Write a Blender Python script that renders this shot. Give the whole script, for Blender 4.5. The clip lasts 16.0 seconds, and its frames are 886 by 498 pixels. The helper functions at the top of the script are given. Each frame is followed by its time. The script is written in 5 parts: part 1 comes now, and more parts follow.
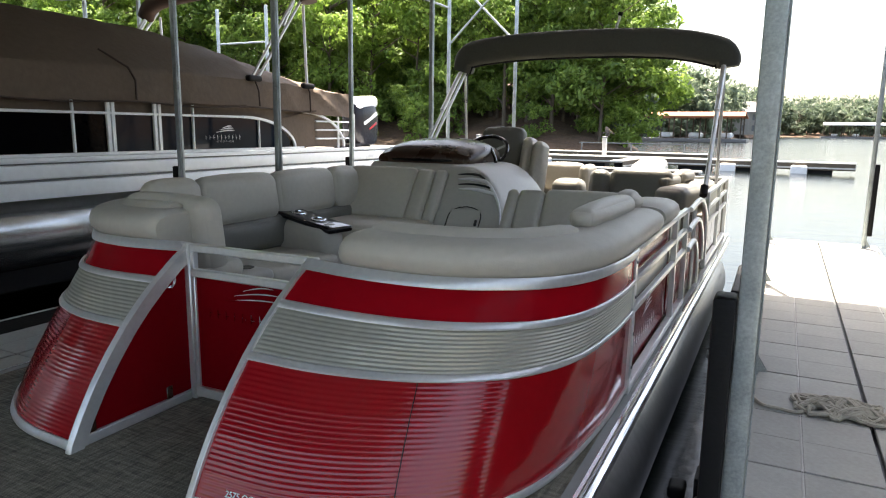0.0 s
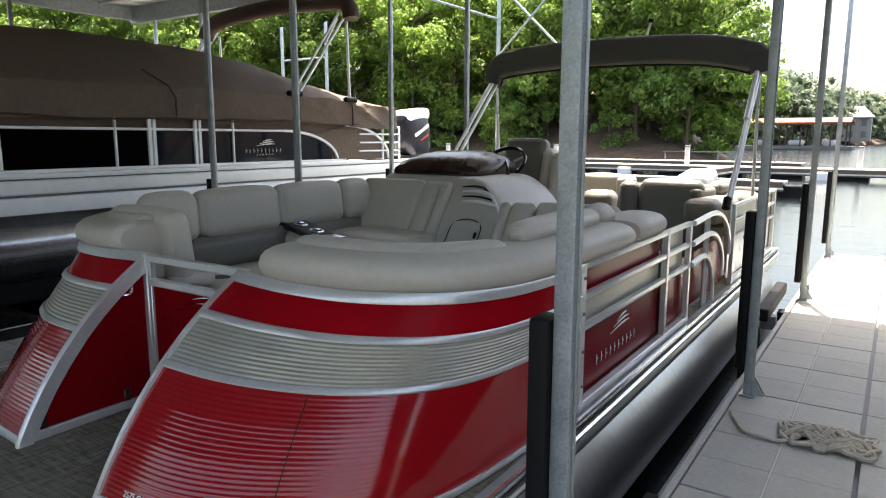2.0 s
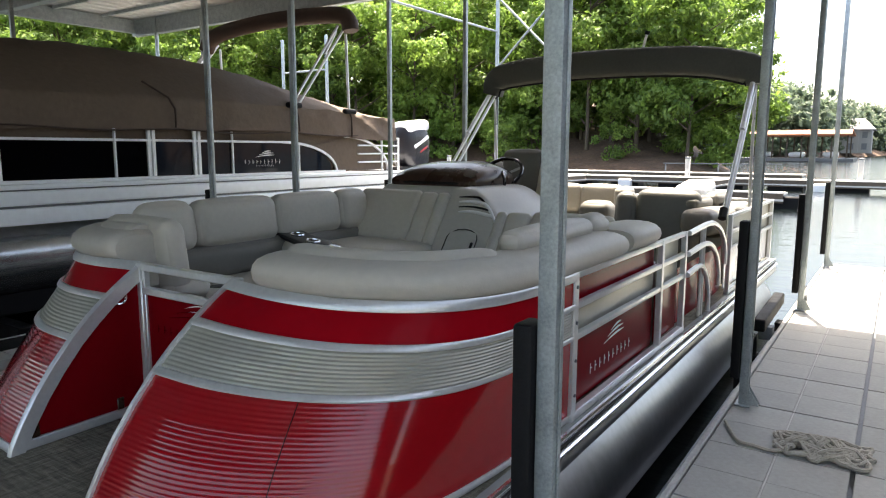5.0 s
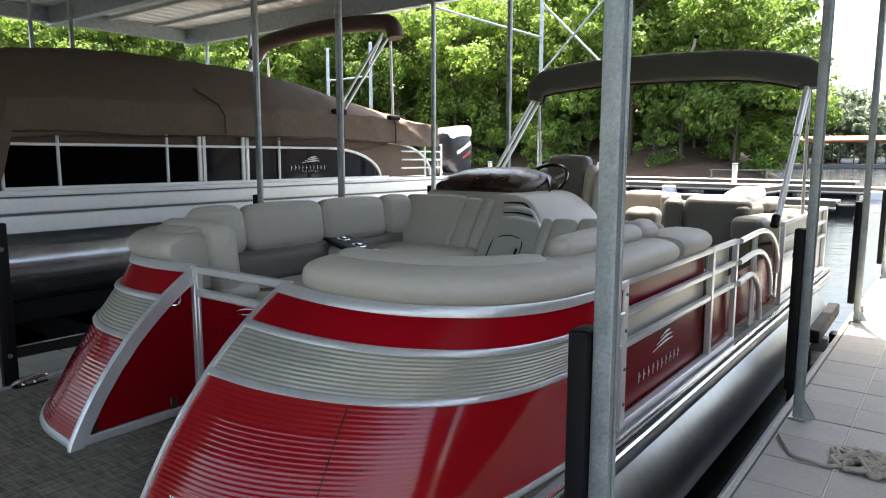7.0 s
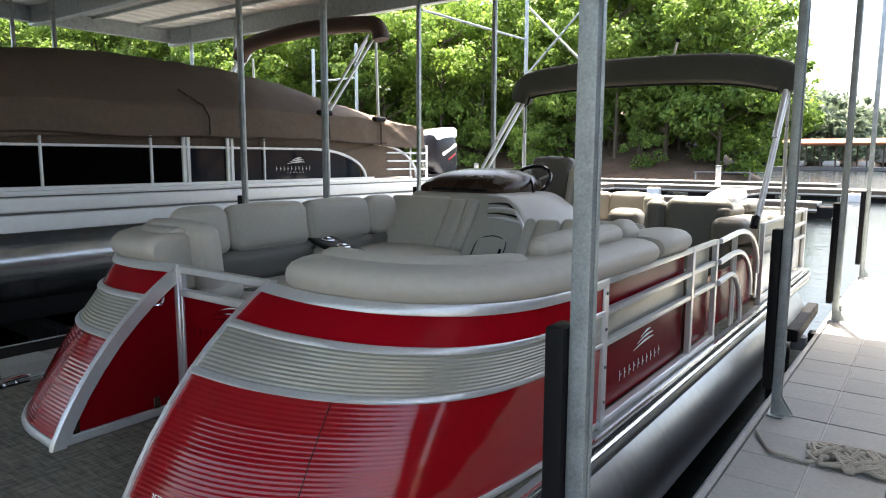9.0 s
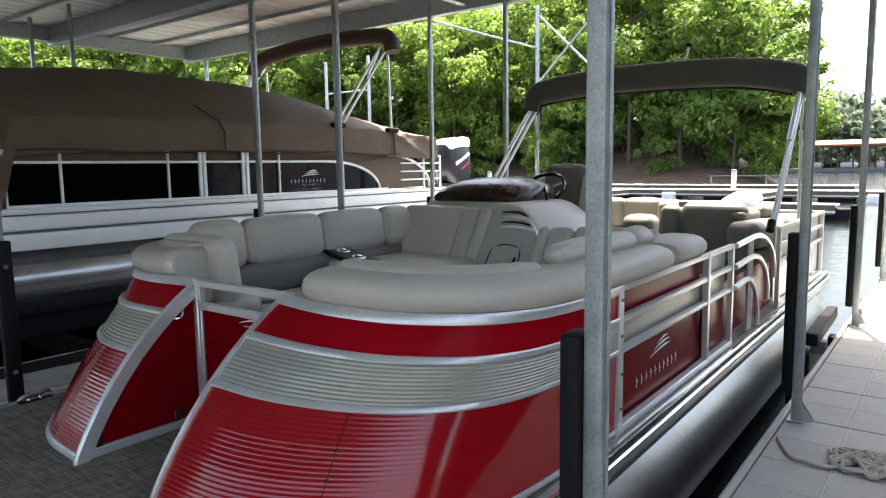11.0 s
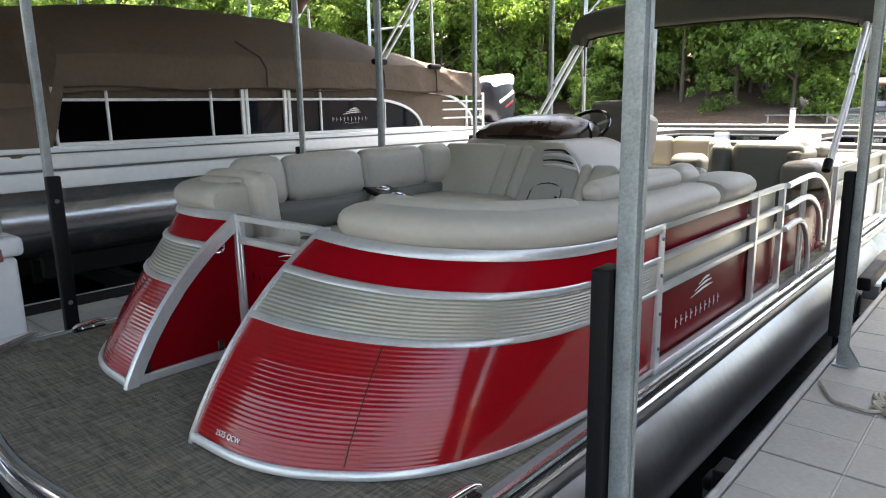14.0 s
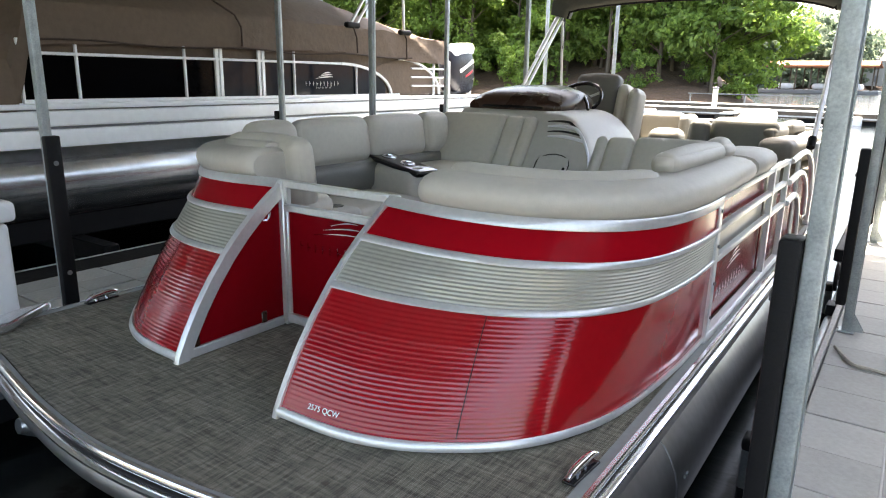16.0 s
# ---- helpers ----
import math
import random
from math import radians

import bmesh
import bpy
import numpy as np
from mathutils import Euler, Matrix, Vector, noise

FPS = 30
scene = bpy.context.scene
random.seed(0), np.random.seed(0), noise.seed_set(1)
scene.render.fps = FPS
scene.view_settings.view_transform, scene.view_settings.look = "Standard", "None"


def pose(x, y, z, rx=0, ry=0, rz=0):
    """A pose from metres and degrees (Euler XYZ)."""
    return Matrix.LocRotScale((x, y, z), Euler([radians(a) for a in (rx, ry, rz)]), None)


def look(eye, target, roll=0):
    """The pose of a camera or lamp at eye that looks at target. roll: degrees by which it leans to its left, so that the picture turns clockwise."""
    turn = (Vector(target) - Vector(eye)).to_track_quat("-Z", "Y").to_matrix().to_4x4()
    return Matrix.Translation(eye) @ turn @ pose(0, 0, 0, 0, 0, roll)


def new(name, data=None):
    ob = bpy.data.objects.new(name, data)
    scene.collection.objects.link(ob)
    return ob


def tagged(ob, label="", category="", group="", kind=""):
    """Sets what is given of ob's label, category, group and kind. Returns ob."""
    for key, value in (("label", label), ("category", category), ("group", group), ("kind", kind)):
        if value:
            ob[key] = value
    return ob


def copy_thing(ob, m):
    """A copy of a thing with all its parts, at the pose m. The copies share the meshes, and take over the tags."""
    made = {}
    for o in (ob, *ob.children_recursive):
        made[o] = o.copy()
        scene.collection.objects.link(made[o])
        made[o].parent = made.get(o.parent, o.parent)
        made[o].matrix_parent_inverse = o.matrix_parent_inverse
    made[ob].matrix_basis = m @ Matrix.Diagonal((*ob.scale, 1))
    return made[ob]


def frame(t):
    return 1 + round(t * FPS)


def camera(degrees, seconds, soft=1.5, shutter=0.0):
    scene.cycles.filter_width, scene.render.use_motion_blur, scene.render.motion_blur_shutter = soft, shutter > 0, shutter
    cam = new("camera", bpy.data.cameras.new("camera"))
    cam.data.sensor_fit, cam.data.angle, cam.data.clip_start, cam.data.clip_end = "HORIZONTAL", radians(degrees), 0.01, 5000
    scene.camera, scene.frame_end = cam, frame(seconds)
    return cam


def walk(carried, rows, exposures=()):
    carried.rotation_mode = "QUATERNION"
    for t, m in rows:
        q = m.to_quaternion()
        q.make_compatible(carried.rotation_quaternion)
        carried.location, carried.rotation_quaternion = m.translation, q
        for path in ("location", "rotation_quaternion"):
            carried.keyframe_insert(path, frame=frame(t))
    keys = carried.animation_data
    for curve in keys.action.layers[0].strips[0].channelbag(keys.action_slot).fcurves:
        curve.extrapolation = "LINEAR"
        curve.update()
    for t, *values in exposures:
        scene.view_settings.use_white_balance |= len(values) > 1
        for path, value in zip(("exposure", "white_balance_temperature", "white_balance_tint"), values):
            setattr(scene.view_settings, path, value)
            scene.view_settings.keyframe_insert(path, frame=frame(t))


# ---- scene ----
cam = camera(66.5, 16.0, soft=1.1)
PATH = [
    (0, (1.68, -1.27, 1.695), (0.803, 0.492, 1.344), 0.7),
    (0.5, (1.726, -1.126, 1.706), (0.845, 0.638, 1.372), -0.5),
    (1, (1.909, -1.021, 1.699), (0.911, 0.682, 1.379), 0.5),
    (1.5, (2.115, -0.994, 1.71), (1.034, 0.656, 1.376), 2.7),
    (2, (2.157, -0.999, 1.714), (1.058, 0.64, 1.39), 0.1),
    (2.5, (2.187, -1.007, 1.712), (1.088, 0.637, 1.414), 0.4),
    (3, (2.202, -1.003, 1.707), (1.087, 0.635, 1.433), 0.3),
    (3.5, (2.193, -1.002, 1.696), (1.055, 0.623, 1.439), 0.3),
    (4, (2.191, -0.988, 1.703), (1.086, 0.653, 1.408), 0.1),
    (6.5, (2.19, -0.998, 1.705), (1.058, 0.63, 1.445), -0.5),
    (7, (2.167, -1.008, 1.702), (0.964, 0.567, 1.43), 0.1),
    (7.5, (2.187, -1.026, 1.712), (1.031, 0.581, 1.426), -0.0),
    (8, (2.183, -1.02, 1.703), (1.016, 0.581, 1.424), -0.0),
    (10.5, (2.214, -1.027, 1.696), (1.04, 0.573, 1.444), 0.4),
    (11, (2.206, -1.034, 1.703), (0.998, 0.541, 1.463), -0.9),
    (11.5, (2.203, -1.011, 1.688), (1.062, 0.595, 1.342), -0.2),
    (12, (2.204, -1.002, 1.684), (1.064, 0.601, 1.325), 0.4),
    (12.5, (2.195, -1.012, 1.682), (1.014, 0.559, 1.311), -0.1),
    (13, (2.208, -1.009, 1.681), (1.055, 0.579, 1.295), -0.1),
    (13.5, (2.217, -1.01, 1.68), (0.941, 0.486, 1.313), -0.6),
    (14, (2.218, -1.001, 1.681), (0.925, 0.468, 1.272), -1.0),
    (14.5, (2.175, -1.039, 1.676), (0.843, 0.37, 1.187), 0.4),
    (15, (2.055, -1.207, 1.659), (0.904, 0.35, 1.159), 0.1),
    (15.5, (1.919, -1.332, 1.665), (0.834, 0.281, 1.194), 1.2),
    (16, (1.776, -1.305, 1.67), (0.674, 0.289, 1.176), 0.9),
]
EXPOSURES = [(0.0, 2.16, 7550, 10), (4.0, 2.18, 7500, 10), (8.0, 2.36, 7350, 10), (12.0, 2.36, 7350, 10), (13.2, 2.34, 7500, 10), (14.5, 2.9, 7650, 10), (16.0, 3.02, 7700, 10)]
walk(cam, [(t, look(eye, target, roll)) for t, eye, target, roll in PATH], EXPOSURES)

# world, sun
world = bpy.data.worlds.new("sky")
scene.world = world
world.use_nodes = True
wn = world.node_tree.nodes
sky = wn.new("ShaderNodeTexSky")
sky.sky_type = "NISHITA"
sky.sun_disc = False
SUN_EL, SUN_AZ = 75.0, -22.0
sky.sun_elevation, sky.sun_rotation = radians(SUN_EL), radians(SUN_AZ)
sky.dust_density, sky.ozone_density = 4.0, 1.0
wn["Background"].inputs["Strength"].default_value = 0.15
world.node_tree.links.new(sky.outputs[0], wn["Background"].inputs[0])
sun_data = bpy.data.lights.new("sun", "SUN")
sun_data.energy, sun_data.angle, sun_data.color = 5.0, radians(0.6), (1.0, 0.95, 0.88)
sun = new("sun", sun_data)
sun_dir = Vector((math.sin(radians(SUN_AZ)) * math.cos(radians(SUN_EL)), math.cos(radians(SUN_AZ)) * math.cos(radians(SUN_EL)), math.sin(radians(SUN_EL))))
sun.matrix_world = look(sun_dir * 60, (0, 0, 0))


# materials
def mat(name, color, rough=0.5, metal=0.0, vary=0.15, scale=8.0, bump=0.0, bump_scale=60.0, coat=0.0, stretch=(1, 1, 1), rand=0.0, spec=0.5):
    m = bpy.data.materials.new(name)
    m.use_nodes = True
    nt = m.node_tree
    b = nt.nodes["Principled BSDF"]
    L = nt.links.new
    tc = nt.nodes.new("ShaderNodeTexCoord")
    mp = nt.nodes.new("ShaderNodeMapping")
    mp.inputs["Scale"].default_value = stretch
    L(tc.outputs["Object"], mp.inputs[0])
    n1 = nt.nodes.new("ShaderNodeTexNoise")
    n1.inputs["Scale"].default_value, n1.inputs["Detail"].default_value = scale, 6
    n2 = nt.nodes.new("ShaderNodeTexNoise")
    n2.inputs["Scale"].default_value, n2.inputs["Detail"].default_value = scale * 9, 4
    L(mp.outputs[0], n1.inputs[0]), L(mp.outputs[0], n2.inputs[0])
    add = nt.nodes.new("ShaderNodeMath")
    add.operation = "ADD"
    L(n1.outputs["Fac"], add.inputs[0]), L(n2.outputs["Fac"], add.inputs[1])
    mr = nt.nodes.new("ShaderNodeMapRange")
    mr.inputs["From Min"].default_value, mr.inputs["From Max"].default_value = 0.6, 1.4
    mr.inputs["To Min"].default_value, mr.inputs["To Max"].default_value = 1 - vary, 1 + vary
    L(add.outputs[0], mr.inputs["Value"])
    val = mr.outputs[0]
    if rand:
        oi = nt.nodes.new("ShaderNodeObjectInfo")
        rr = nt.nodes.new("ShaderNodeMapRange")
        rr.inputs["To Min"].default_value, rr.inputs["To Max"].default_value = 1 - rand, 1 + rand
        L(oi.outputs["Random"], rr.inputs["Value"])
        mu = nt.nodes.new("ShaderNodeMath")
        mu.operation = "MULTIPLY"
        L(val, mu.inputs[0]), L(rr.outputs[0], mu.inputs[1])
        val = mu.outputs[0]
    hv = nt.nodes.new("ShaderNodeHueSaturation")
    hv.inputs["Color"].default_value = (*color, 1)
    L(val, hv.inputs["Value"])
    L(hv.outputs[0], b.inputs["Base Color"])
    rm = nt.nodes.new("ShaderNodeMapRange")
    rm.inputs["To Min"].default_value, rm.inputs["To Max"].default_value = max(rough * 0.75, 0.02), min(rough * 1.25, 1)
    L(n1.outputs["Fac"], rm.inputs["Value"])
    L(rm.outputs[0], b.inputs["Roughness"])
    b.inputs["Metallic"].default_value = metal
    b.inputs["Specular IOR Level"].default_value = spec
    b.inputs["Coat Weight"].default_value = coat
    b.inputs["Coat Roughness"].default_value = 0.06
    if bump:
        n3 = nt.nodes.new("ShaderNodeTexNoise")
        n3.inputs["Scale"].default_value, n3.inputs["Detail"].default_value = bump_scale, 5
        L(mp.outputs[0], n3.inputs[0])
        bp = nt.nodes.new("ShaderNodeBump")
        bp.inputs["Strength"].default_value, bp.inputs["Distance"].default_value = 1.0, bump
        L(n3.outputs["Fac"], bp.inputs["Height"])
        L(bp.outputs[0], b.inputs["Normal"])
    return m


RED = mat("red_gelcoat", (0.29, 0.0032, 0.0075), 0.13, 0.0, 0.08, 3.0, coat=0.32, spec=0.45)
# darker copy of the red: shade and dim reflections put into the colour
RED_SHADED = mat("red_panel_shaded", (0.17, 0.0025, 0.006), 0.20, 0.0, 0.08, 3.0, coat=0.0, spec=0.035)
RED_SATIN = mat("red_upper_panel", (0.30, 0.0035, 0.009), 0.18, 0.0, 0.08, 3.0, coat=0.0, spec=0.06)
SILVER = mat("champagne_silver_skin", (0.38, 0.375, 0.32), 0.42, 0.40, 0.08, 4.0)
ALU = mat("brushed_aluminium", (0.68, 0.685, 0.68), 0.36, 0.6, 0.10, 6.0, 0.0004, 90)
ALU_TUBE = mat("pontoon_aluminium", (0.44, 0.45, 0.46), 0.36, 0.95, 0.14, 2.5, 0.001, 14)
BRIGHT = mat("polished_emblem", (0.82, 0.82, 0.83), 0.3, 0.3, 0.03, 5)
CHROME = mat("chrome", (0.8, 0.8, 0.82), 0.08, 1.0, 0.03, 5)
VINYL = mat("grey_marine_vinyl", (0.495, 0.46, 0.395), 0.48, 0, 0.07, 4.0, 0.0008, 160)
# darker vinyl; the shade on the lounge bases is mixed into its colour
VINYL_DARK = mat("grey_vinyl_darkened", (0.155, 0.148, 0.13), 0.5, 0, 0.08, 5.0, 0.0008, 150)
CHARCOAL = mat("charcoal_vinyl", (0.12, 0.12, 0.108), 0.5, 0, 0.1, 5.0, 0.0008, 150)
TAN = mat("cream_vinyl", (0.23, 0.215, 0.185), 0.5, 0, 0.07, 5.0, 0.0006, 150)
GELCOAT = mat("grey_gelcoat", (0.44, 0.42, 0.375), 0.42, 0, 0.06, 4.0, coat=0.05, spec=0.35)
BROWN_GLOSS = mat("dark_brown_gloss_dash", (0.040, 0.019, 0.012), 0.28, 0, 0.3, 6.0, coat=0.1, spec=0.3)
# near-black for the added screens and the strip on the left finger
NEAR_BLACK = mat("near_black_matte", (0.010, 0.009, 0.008), 0.85, 0, 0.3, 2.0, 0.004, 30, stretch=(1, 1, 0.2), spec=0.15)
# lighter, smoother pontoon copy: a stronger highlight is put into the material
TUBE_BRIGHT = mat("bright_pontoon_aluminium", (0.60, 0.61, 0.62), 0.24, 0.95, 0.2, 2.5, 0.001, 14)
BORDER = mat("smooth_grey_deck_border", (0.25, 0.26, 0.25), 0.75, 0.0, 0.10, 5.0, 0.0004, 120)
POLISHED = mat("polished_rub_rail", (0.74, 0.75, 0.77), 0.16, 0.95, 0.06, 5)
BLACK = mat("black_rubber", (0.005, 0.005, 0.006), 0.6, 0, 0.3, 14.0, 0.001, 80, spec=0.2)
BLACK_GLOSS = mat("black_gloss", (0.008, 0.008, 0.01), 0.12, 0, 0.2, 8)
GLASS_DARK = mat("smoked_window", (0.0015, 0.0015, 0.002), 0.10, 0, 0.2, 2.0, spec=0.05)
GLASS_AFT = mat("blue_tinted_window", (0.008, 0.012, 0.020), 0.06, 0, 0.2, 2.0, spec=0.13)
GALV = mat("galvanised_steel", (0.36, 0.40, 0.41), 0.42, 0.6, 0.32, 18.0, 0.0006, 120)
GALV_DARK = mat("weathered_steel", (0.16, 0.17, 0.18), 0.5, 0.5, 0.25, 10.0, 0.001, 60)
ROOF = mat("white_roof_sheet", (0.52, 0.53, 0.52), 0.5, 0.1, 0.12, 2.0)
WHITE = mat("white_gelcoat", (0.74, 0.75, 0.76), 0.28, 0, 0.06, 2.0, coat=0.2)
WHITE_ALU = mat("white_aluminium_skirt", (0.86, 0.885, 0.91), 0.30, 0.08, 0.06, 2.0)
COVER = mat("brown_canvas_cover", (0.125, 0.090, 0.066), 0.85, 0, 0.16, 2.2, 0.004, 24)
COVER_DARK = mat("dark_brown_canvas", (0.055, 0.036, 0.028), 0.85, 0, 0.16, 4.0, 0.002, 60)
CANVAS = mat("charcoal_canvas_boot", (0.080, 0.083, 0.072), 0.95, 0, 0.15, 6.0, 0.002, 90)
DOCK = mat("grey_dock_tile", (0.355, 0.36, 0.335), 0.75, 0, 0.14, 5.0, 0.0012, 140, rand=0.07)
DOCK_PALE = mat("pale_joint_strip", (0.5, 0.5, 0.48), 0.7, 0, 0.1, 20)
DOCK_SIDE = mat("dock_fascia", (0.40, 0.40, 0.38), 0.7, 0, 0.2, 6.0, 0.002, 40)
ROPE = mat("weathered_rope", (0.40, 0.38, 0.32), 0.9, 0, 0.25, 60.0, 0.003, 240)
BARK = mat("bark", (0.09, 0.07, 0.05), 0.9, 0, 0.3, 3.0, 0.02, 14, stretch=(1, 1, 0.25))
WOOD_WHITE = mat("sun_bleached_planks", (0.55, 0.53, 0.49), 0.8, 0, 0.2, 1.5, 0.004, 20)
ORANGE = mat("rust_orange_roof", (0.27, 0.095, 0.04), 0.7, 0, 0.15, 0.6)
HOUSE = mat("pale_house_wall", (0.30, 0.30, 0.28), 0.8, 0, 0.1, 0.5)
HOUSE_ROOF = mat("grey_shingle_roof", (0.22, 0.21, 0.21), 0.9, 0, 0.2, 1.0)


def carpet():
    m = mat("woven_vinyl_floor", (0.24, 0.222, 0.178), 0.85, 0, 0.14, 5.0, spec=0.08)
    nt = m.node_tree
    L = nt.links.new
    b = nt.nodes["Principled BSDF"]
    tc = nt.nodes["Texture Coordinate"]
    hv = nt.nodes["Hue/Saturation/Value"]
    waves = []
    for axis in "XY":
        w = nt.nodes.new("ShaderNodeTexWave")
        w.bands_direction = axis
        w.inputs["Scale"].default_value, w.inputs["Distortion"].default_value = 62, 2.2
        w.inputs["Detail"].default_value, w.inputs["Detail Scale"].default_value = 3, 2.5
        L(tc.outputs["Object"], w.inputs[0])
        waves.append(w)
    mx = nt.nodes.new("ShaderNodeMath")
    mx.operation = "MULTIPLY"
    L(waves[0].outputs["Fac"], mx.inputs[0]), L(waves[1].outputs["Fac"], mx.inputs[1])
    streaks = []
    for st in ((11, 130, 1), (130, 11, 1)):
        streak = nt.nodes.new("ShaderNodeTexNoise")
        streak.inputs["Scale"].default_value, streak.inputs["Detail"].default_value = 1.0, 3
        mp2 = nt.nodes.new("ShaderNodeMapping")
        mp2.inputs["Scale"].default_value = st
        L(tc.outputs["Object"], mp2.inputs[0]), L(mp2.outputs[0], streak.inputs[0])
        streaks.append(streak)
    both = nt.nodes.new("ShaderNodeMath")
    both.operation = "ADD"
    L(streaks[0].outputs["Fac"], both.inputs[0]), L(streaks[1].outputs["Fac"], both.inputs[1])
    ramp = nt.nodes.new("ShaderNodeMapRange")
    ramp.inputs["To Min"].default_value, ramp.inputs["To Max"].default_value = 0.6, 1.3
    L(mx.outputs[0], ramp.inputs["Value"])
    ramp2 = nt.nodes.new("ShaderNodeMapRange")
    ramp2.inputs["From Min"].default_value, ramp2.inputs["From Max"].default_value = 0.75, 1.25
    ramp2.inputs["To Min"].default_value, ramp2.inputs["To Max"].default_value = 0.55, 1.4
    L(both.outputs[0], ramp2.inputs["Value"])
    mul = nt.nodes.new("ShaderNodeMath")
    mul.operation = "MULTIPLY"
    L(ramp.outputs[0], mul.inputs[0]), L(ramp2.outputs[0], mul.inputs[1])
    mul2 = nt.nodes.new("ShaderNodeMath")
    mul2.operation = "MULTIPLY"
    old = hv.inputs["Value"].links[0].from_socket
    L(old, mul2.inputs[0]), L(mul.outputs[0], mul2.inputs[1]), L(mul2.outputs[0], hv.inputs["Value"])
    bp = nt.nodes.new("ShaderNodeBump")
    bp.inputs["Distance"].default_value = 0.0015
    L(mx.outputs[0], bp.inputs["Height"]), L(bp.outputs[0], b.inputs["Normal"])
    return m


def water_mat():
    m = bpy.data.materials.new("lake_water")
    m.use_nodes = True
    nt = m.node_tree
    b = nt.nodes["Principled BSDF"]
    b.inputs["Base Color"].default_value = (0.002, 0.004, 0.004, 1)
    b.inputs["Roughness"].default_value, b.inputs["IOR"].default_value = 0.16, 1.33
    tc = nt.nodes.new("ShaderNodeTexCoord")
    h = []
    for s, st in ((1.3, (1, 1.8, 1)), (7.0, (1, 1.5, 1))):
        mp = nt.nodes.new("ShaderNodeMapping")
        mp.inputs["Scale"].default_value = st
        n = nt.nodes.new("ShaderNodeTexNoise")
        n.inputs["Scale"].default_value, n.inputs["Detail"].default_value = s, 4
        nt.links.new(tc.outputs["Object"], mp.inputs[0]), nt.links.new(mp.outputs[0], n.inputs[0])
        h.append(n)
    mx = nt.nodes.new("ShaderNodeMath")
    mx.operation = "MULTIPLY_ADD"
    mx.inputs[1].default_value = 0.25
    nt.links.new(h[1].outputs["Fac"], mx.inputs[0]), nt.links.new(h[0].outputs["Fac"], mx.inputs[2])
    bp = nt.nodes.new("ShaderNodeBump")
    bp.inputs["Distance"].default_value, bp.inputs["Strength"].default_value = 0.02, 0.6
    nt.links.new(mx.outputs[0], bp.inputs["Height"]), nt.links.new(bp.outputs[0], b.inputs["Normal"])
    return m


def leaf_mat(name, dark, light):
    m = bpy.data.materials.new(name)
    m.use_nodes = True
    nt = m.node_tree
    b = nt.nodes["Principled BSDF"]
    L = nt.links.new
    geo = nt.nodes.new("ShaderNodeNewGeometry")
    oi = nt.nodes.new("ShaderNodeObjectInfo")
    tc = nt.nodes.new("ShaderNodeTexCoord")
    clump = nt.nodes.new("ShaderNodeTexNoise")
    clump.inputs["Scale"].default_value, clump.inputs["Detail"].default_value = 0.55, 2
    L(tc.outputs["Object"], clump.inputs[0])
    mixf = nt.nodes.new("ShaderNodeMath")
    mixf.operation = "MULTIPLY_ADD"
    mixf.inputs[1].default_value = 0.38
    half = nt.nodes.new("ShaderNodeMath")
    half.operation = "MULTIPLY_ADD"
    half.inputs[1].default_value = 0.30
    spread = nt.nodes.new("ShaderNodeMapRange")
    spread.inputs["From Min"].default_value, spread.inputs["From Max"].default_value = 0.3, 0.7
    spread.inputs["To Max"].default_value = 0.32
    L(clump.outputs["Fac"], spread.inputs["Value"])
    L(oi.outputs["Random"], half.inputs[0]), L(spread.outputs[0], half.inputs[2])
    L(geo.outputs["Random Per Island"], mixf.inputs[0]), L(half.outputs[0], mixf.inputs[2])
    ramp = nt.nodes.new("ShaderNodeValToRGB")
    ramp.color_ramp.elements[0].color, ramp.color_ramp.elements[1].color = (*dark, 1), (*light, 1)
    L(mixf.outputs[0], ramp.inputs[0])
    L(ramp.outputs[0], b.inputs["Base Color"])
    b.inputs["Roughness"].default_value = 0.5
    tr = nt.nodes.new("ShaderNodeBsdfTranslucent")
    L(ramp.outputs[0], tr.inputs[0])
    ms = nt.nodes.new("ShaderNodeMixShader")
    ms.inputs[0].default_value = 0.5
    out = nt.nodes["Material Output"]
    L(b.outputs[0], ms.inputs[1]), L(tr.outputs[0], ms.inputs[2]), L(ms.outputs[0], out.inputs[0])
    return m


def ground_mat():
    m = mat("leaf_litter_ground", (0.095, 0.058, 0.036), 0.95, 0, 0.55, 0.6, 0.15, 2.5)
    return m


CARPET = carpet()
WATER = water_mat()
LEAF = leaf_mat("oak_leaves", (0.030, 0.085, 0.018), (0.35, 0.51, 0.10))
# pale, greyed leaves: the distance haze is put into their colour
LEAF_HAZED = leaf_mat("hazed_far_leaves", (0.08, 0.12, 0.08), (0.18, 0.23, 0.15))
GROUND = ground_mat()


# mesh helpers
def obj(name, bm, material, smooth=False):
    me = bpy.data.meshes.new(name)
    bm.normal_update()
    bm.to_mesh(me)
    bm.free()
    me.materials.append(material)
    if smooth:
        me.polygons.foreach_set("use_smooth", [True] * len(me.polygons))
        me.set_sharp_from_angle(angle=radians(42))
    return new(name, me)


def part(name, bm, material, parent, label="", smooth=True):
    ob = obj(name, bm, material, smooth)
    ob.parent = parent
    if label:
        ob["label"] = label
    return ob


def thing(name, label, category, at=(0, 0, 0), group="", kind=""):
    e = new(name)
    e.location = at
    return tagged(e, label, category, group, kind)


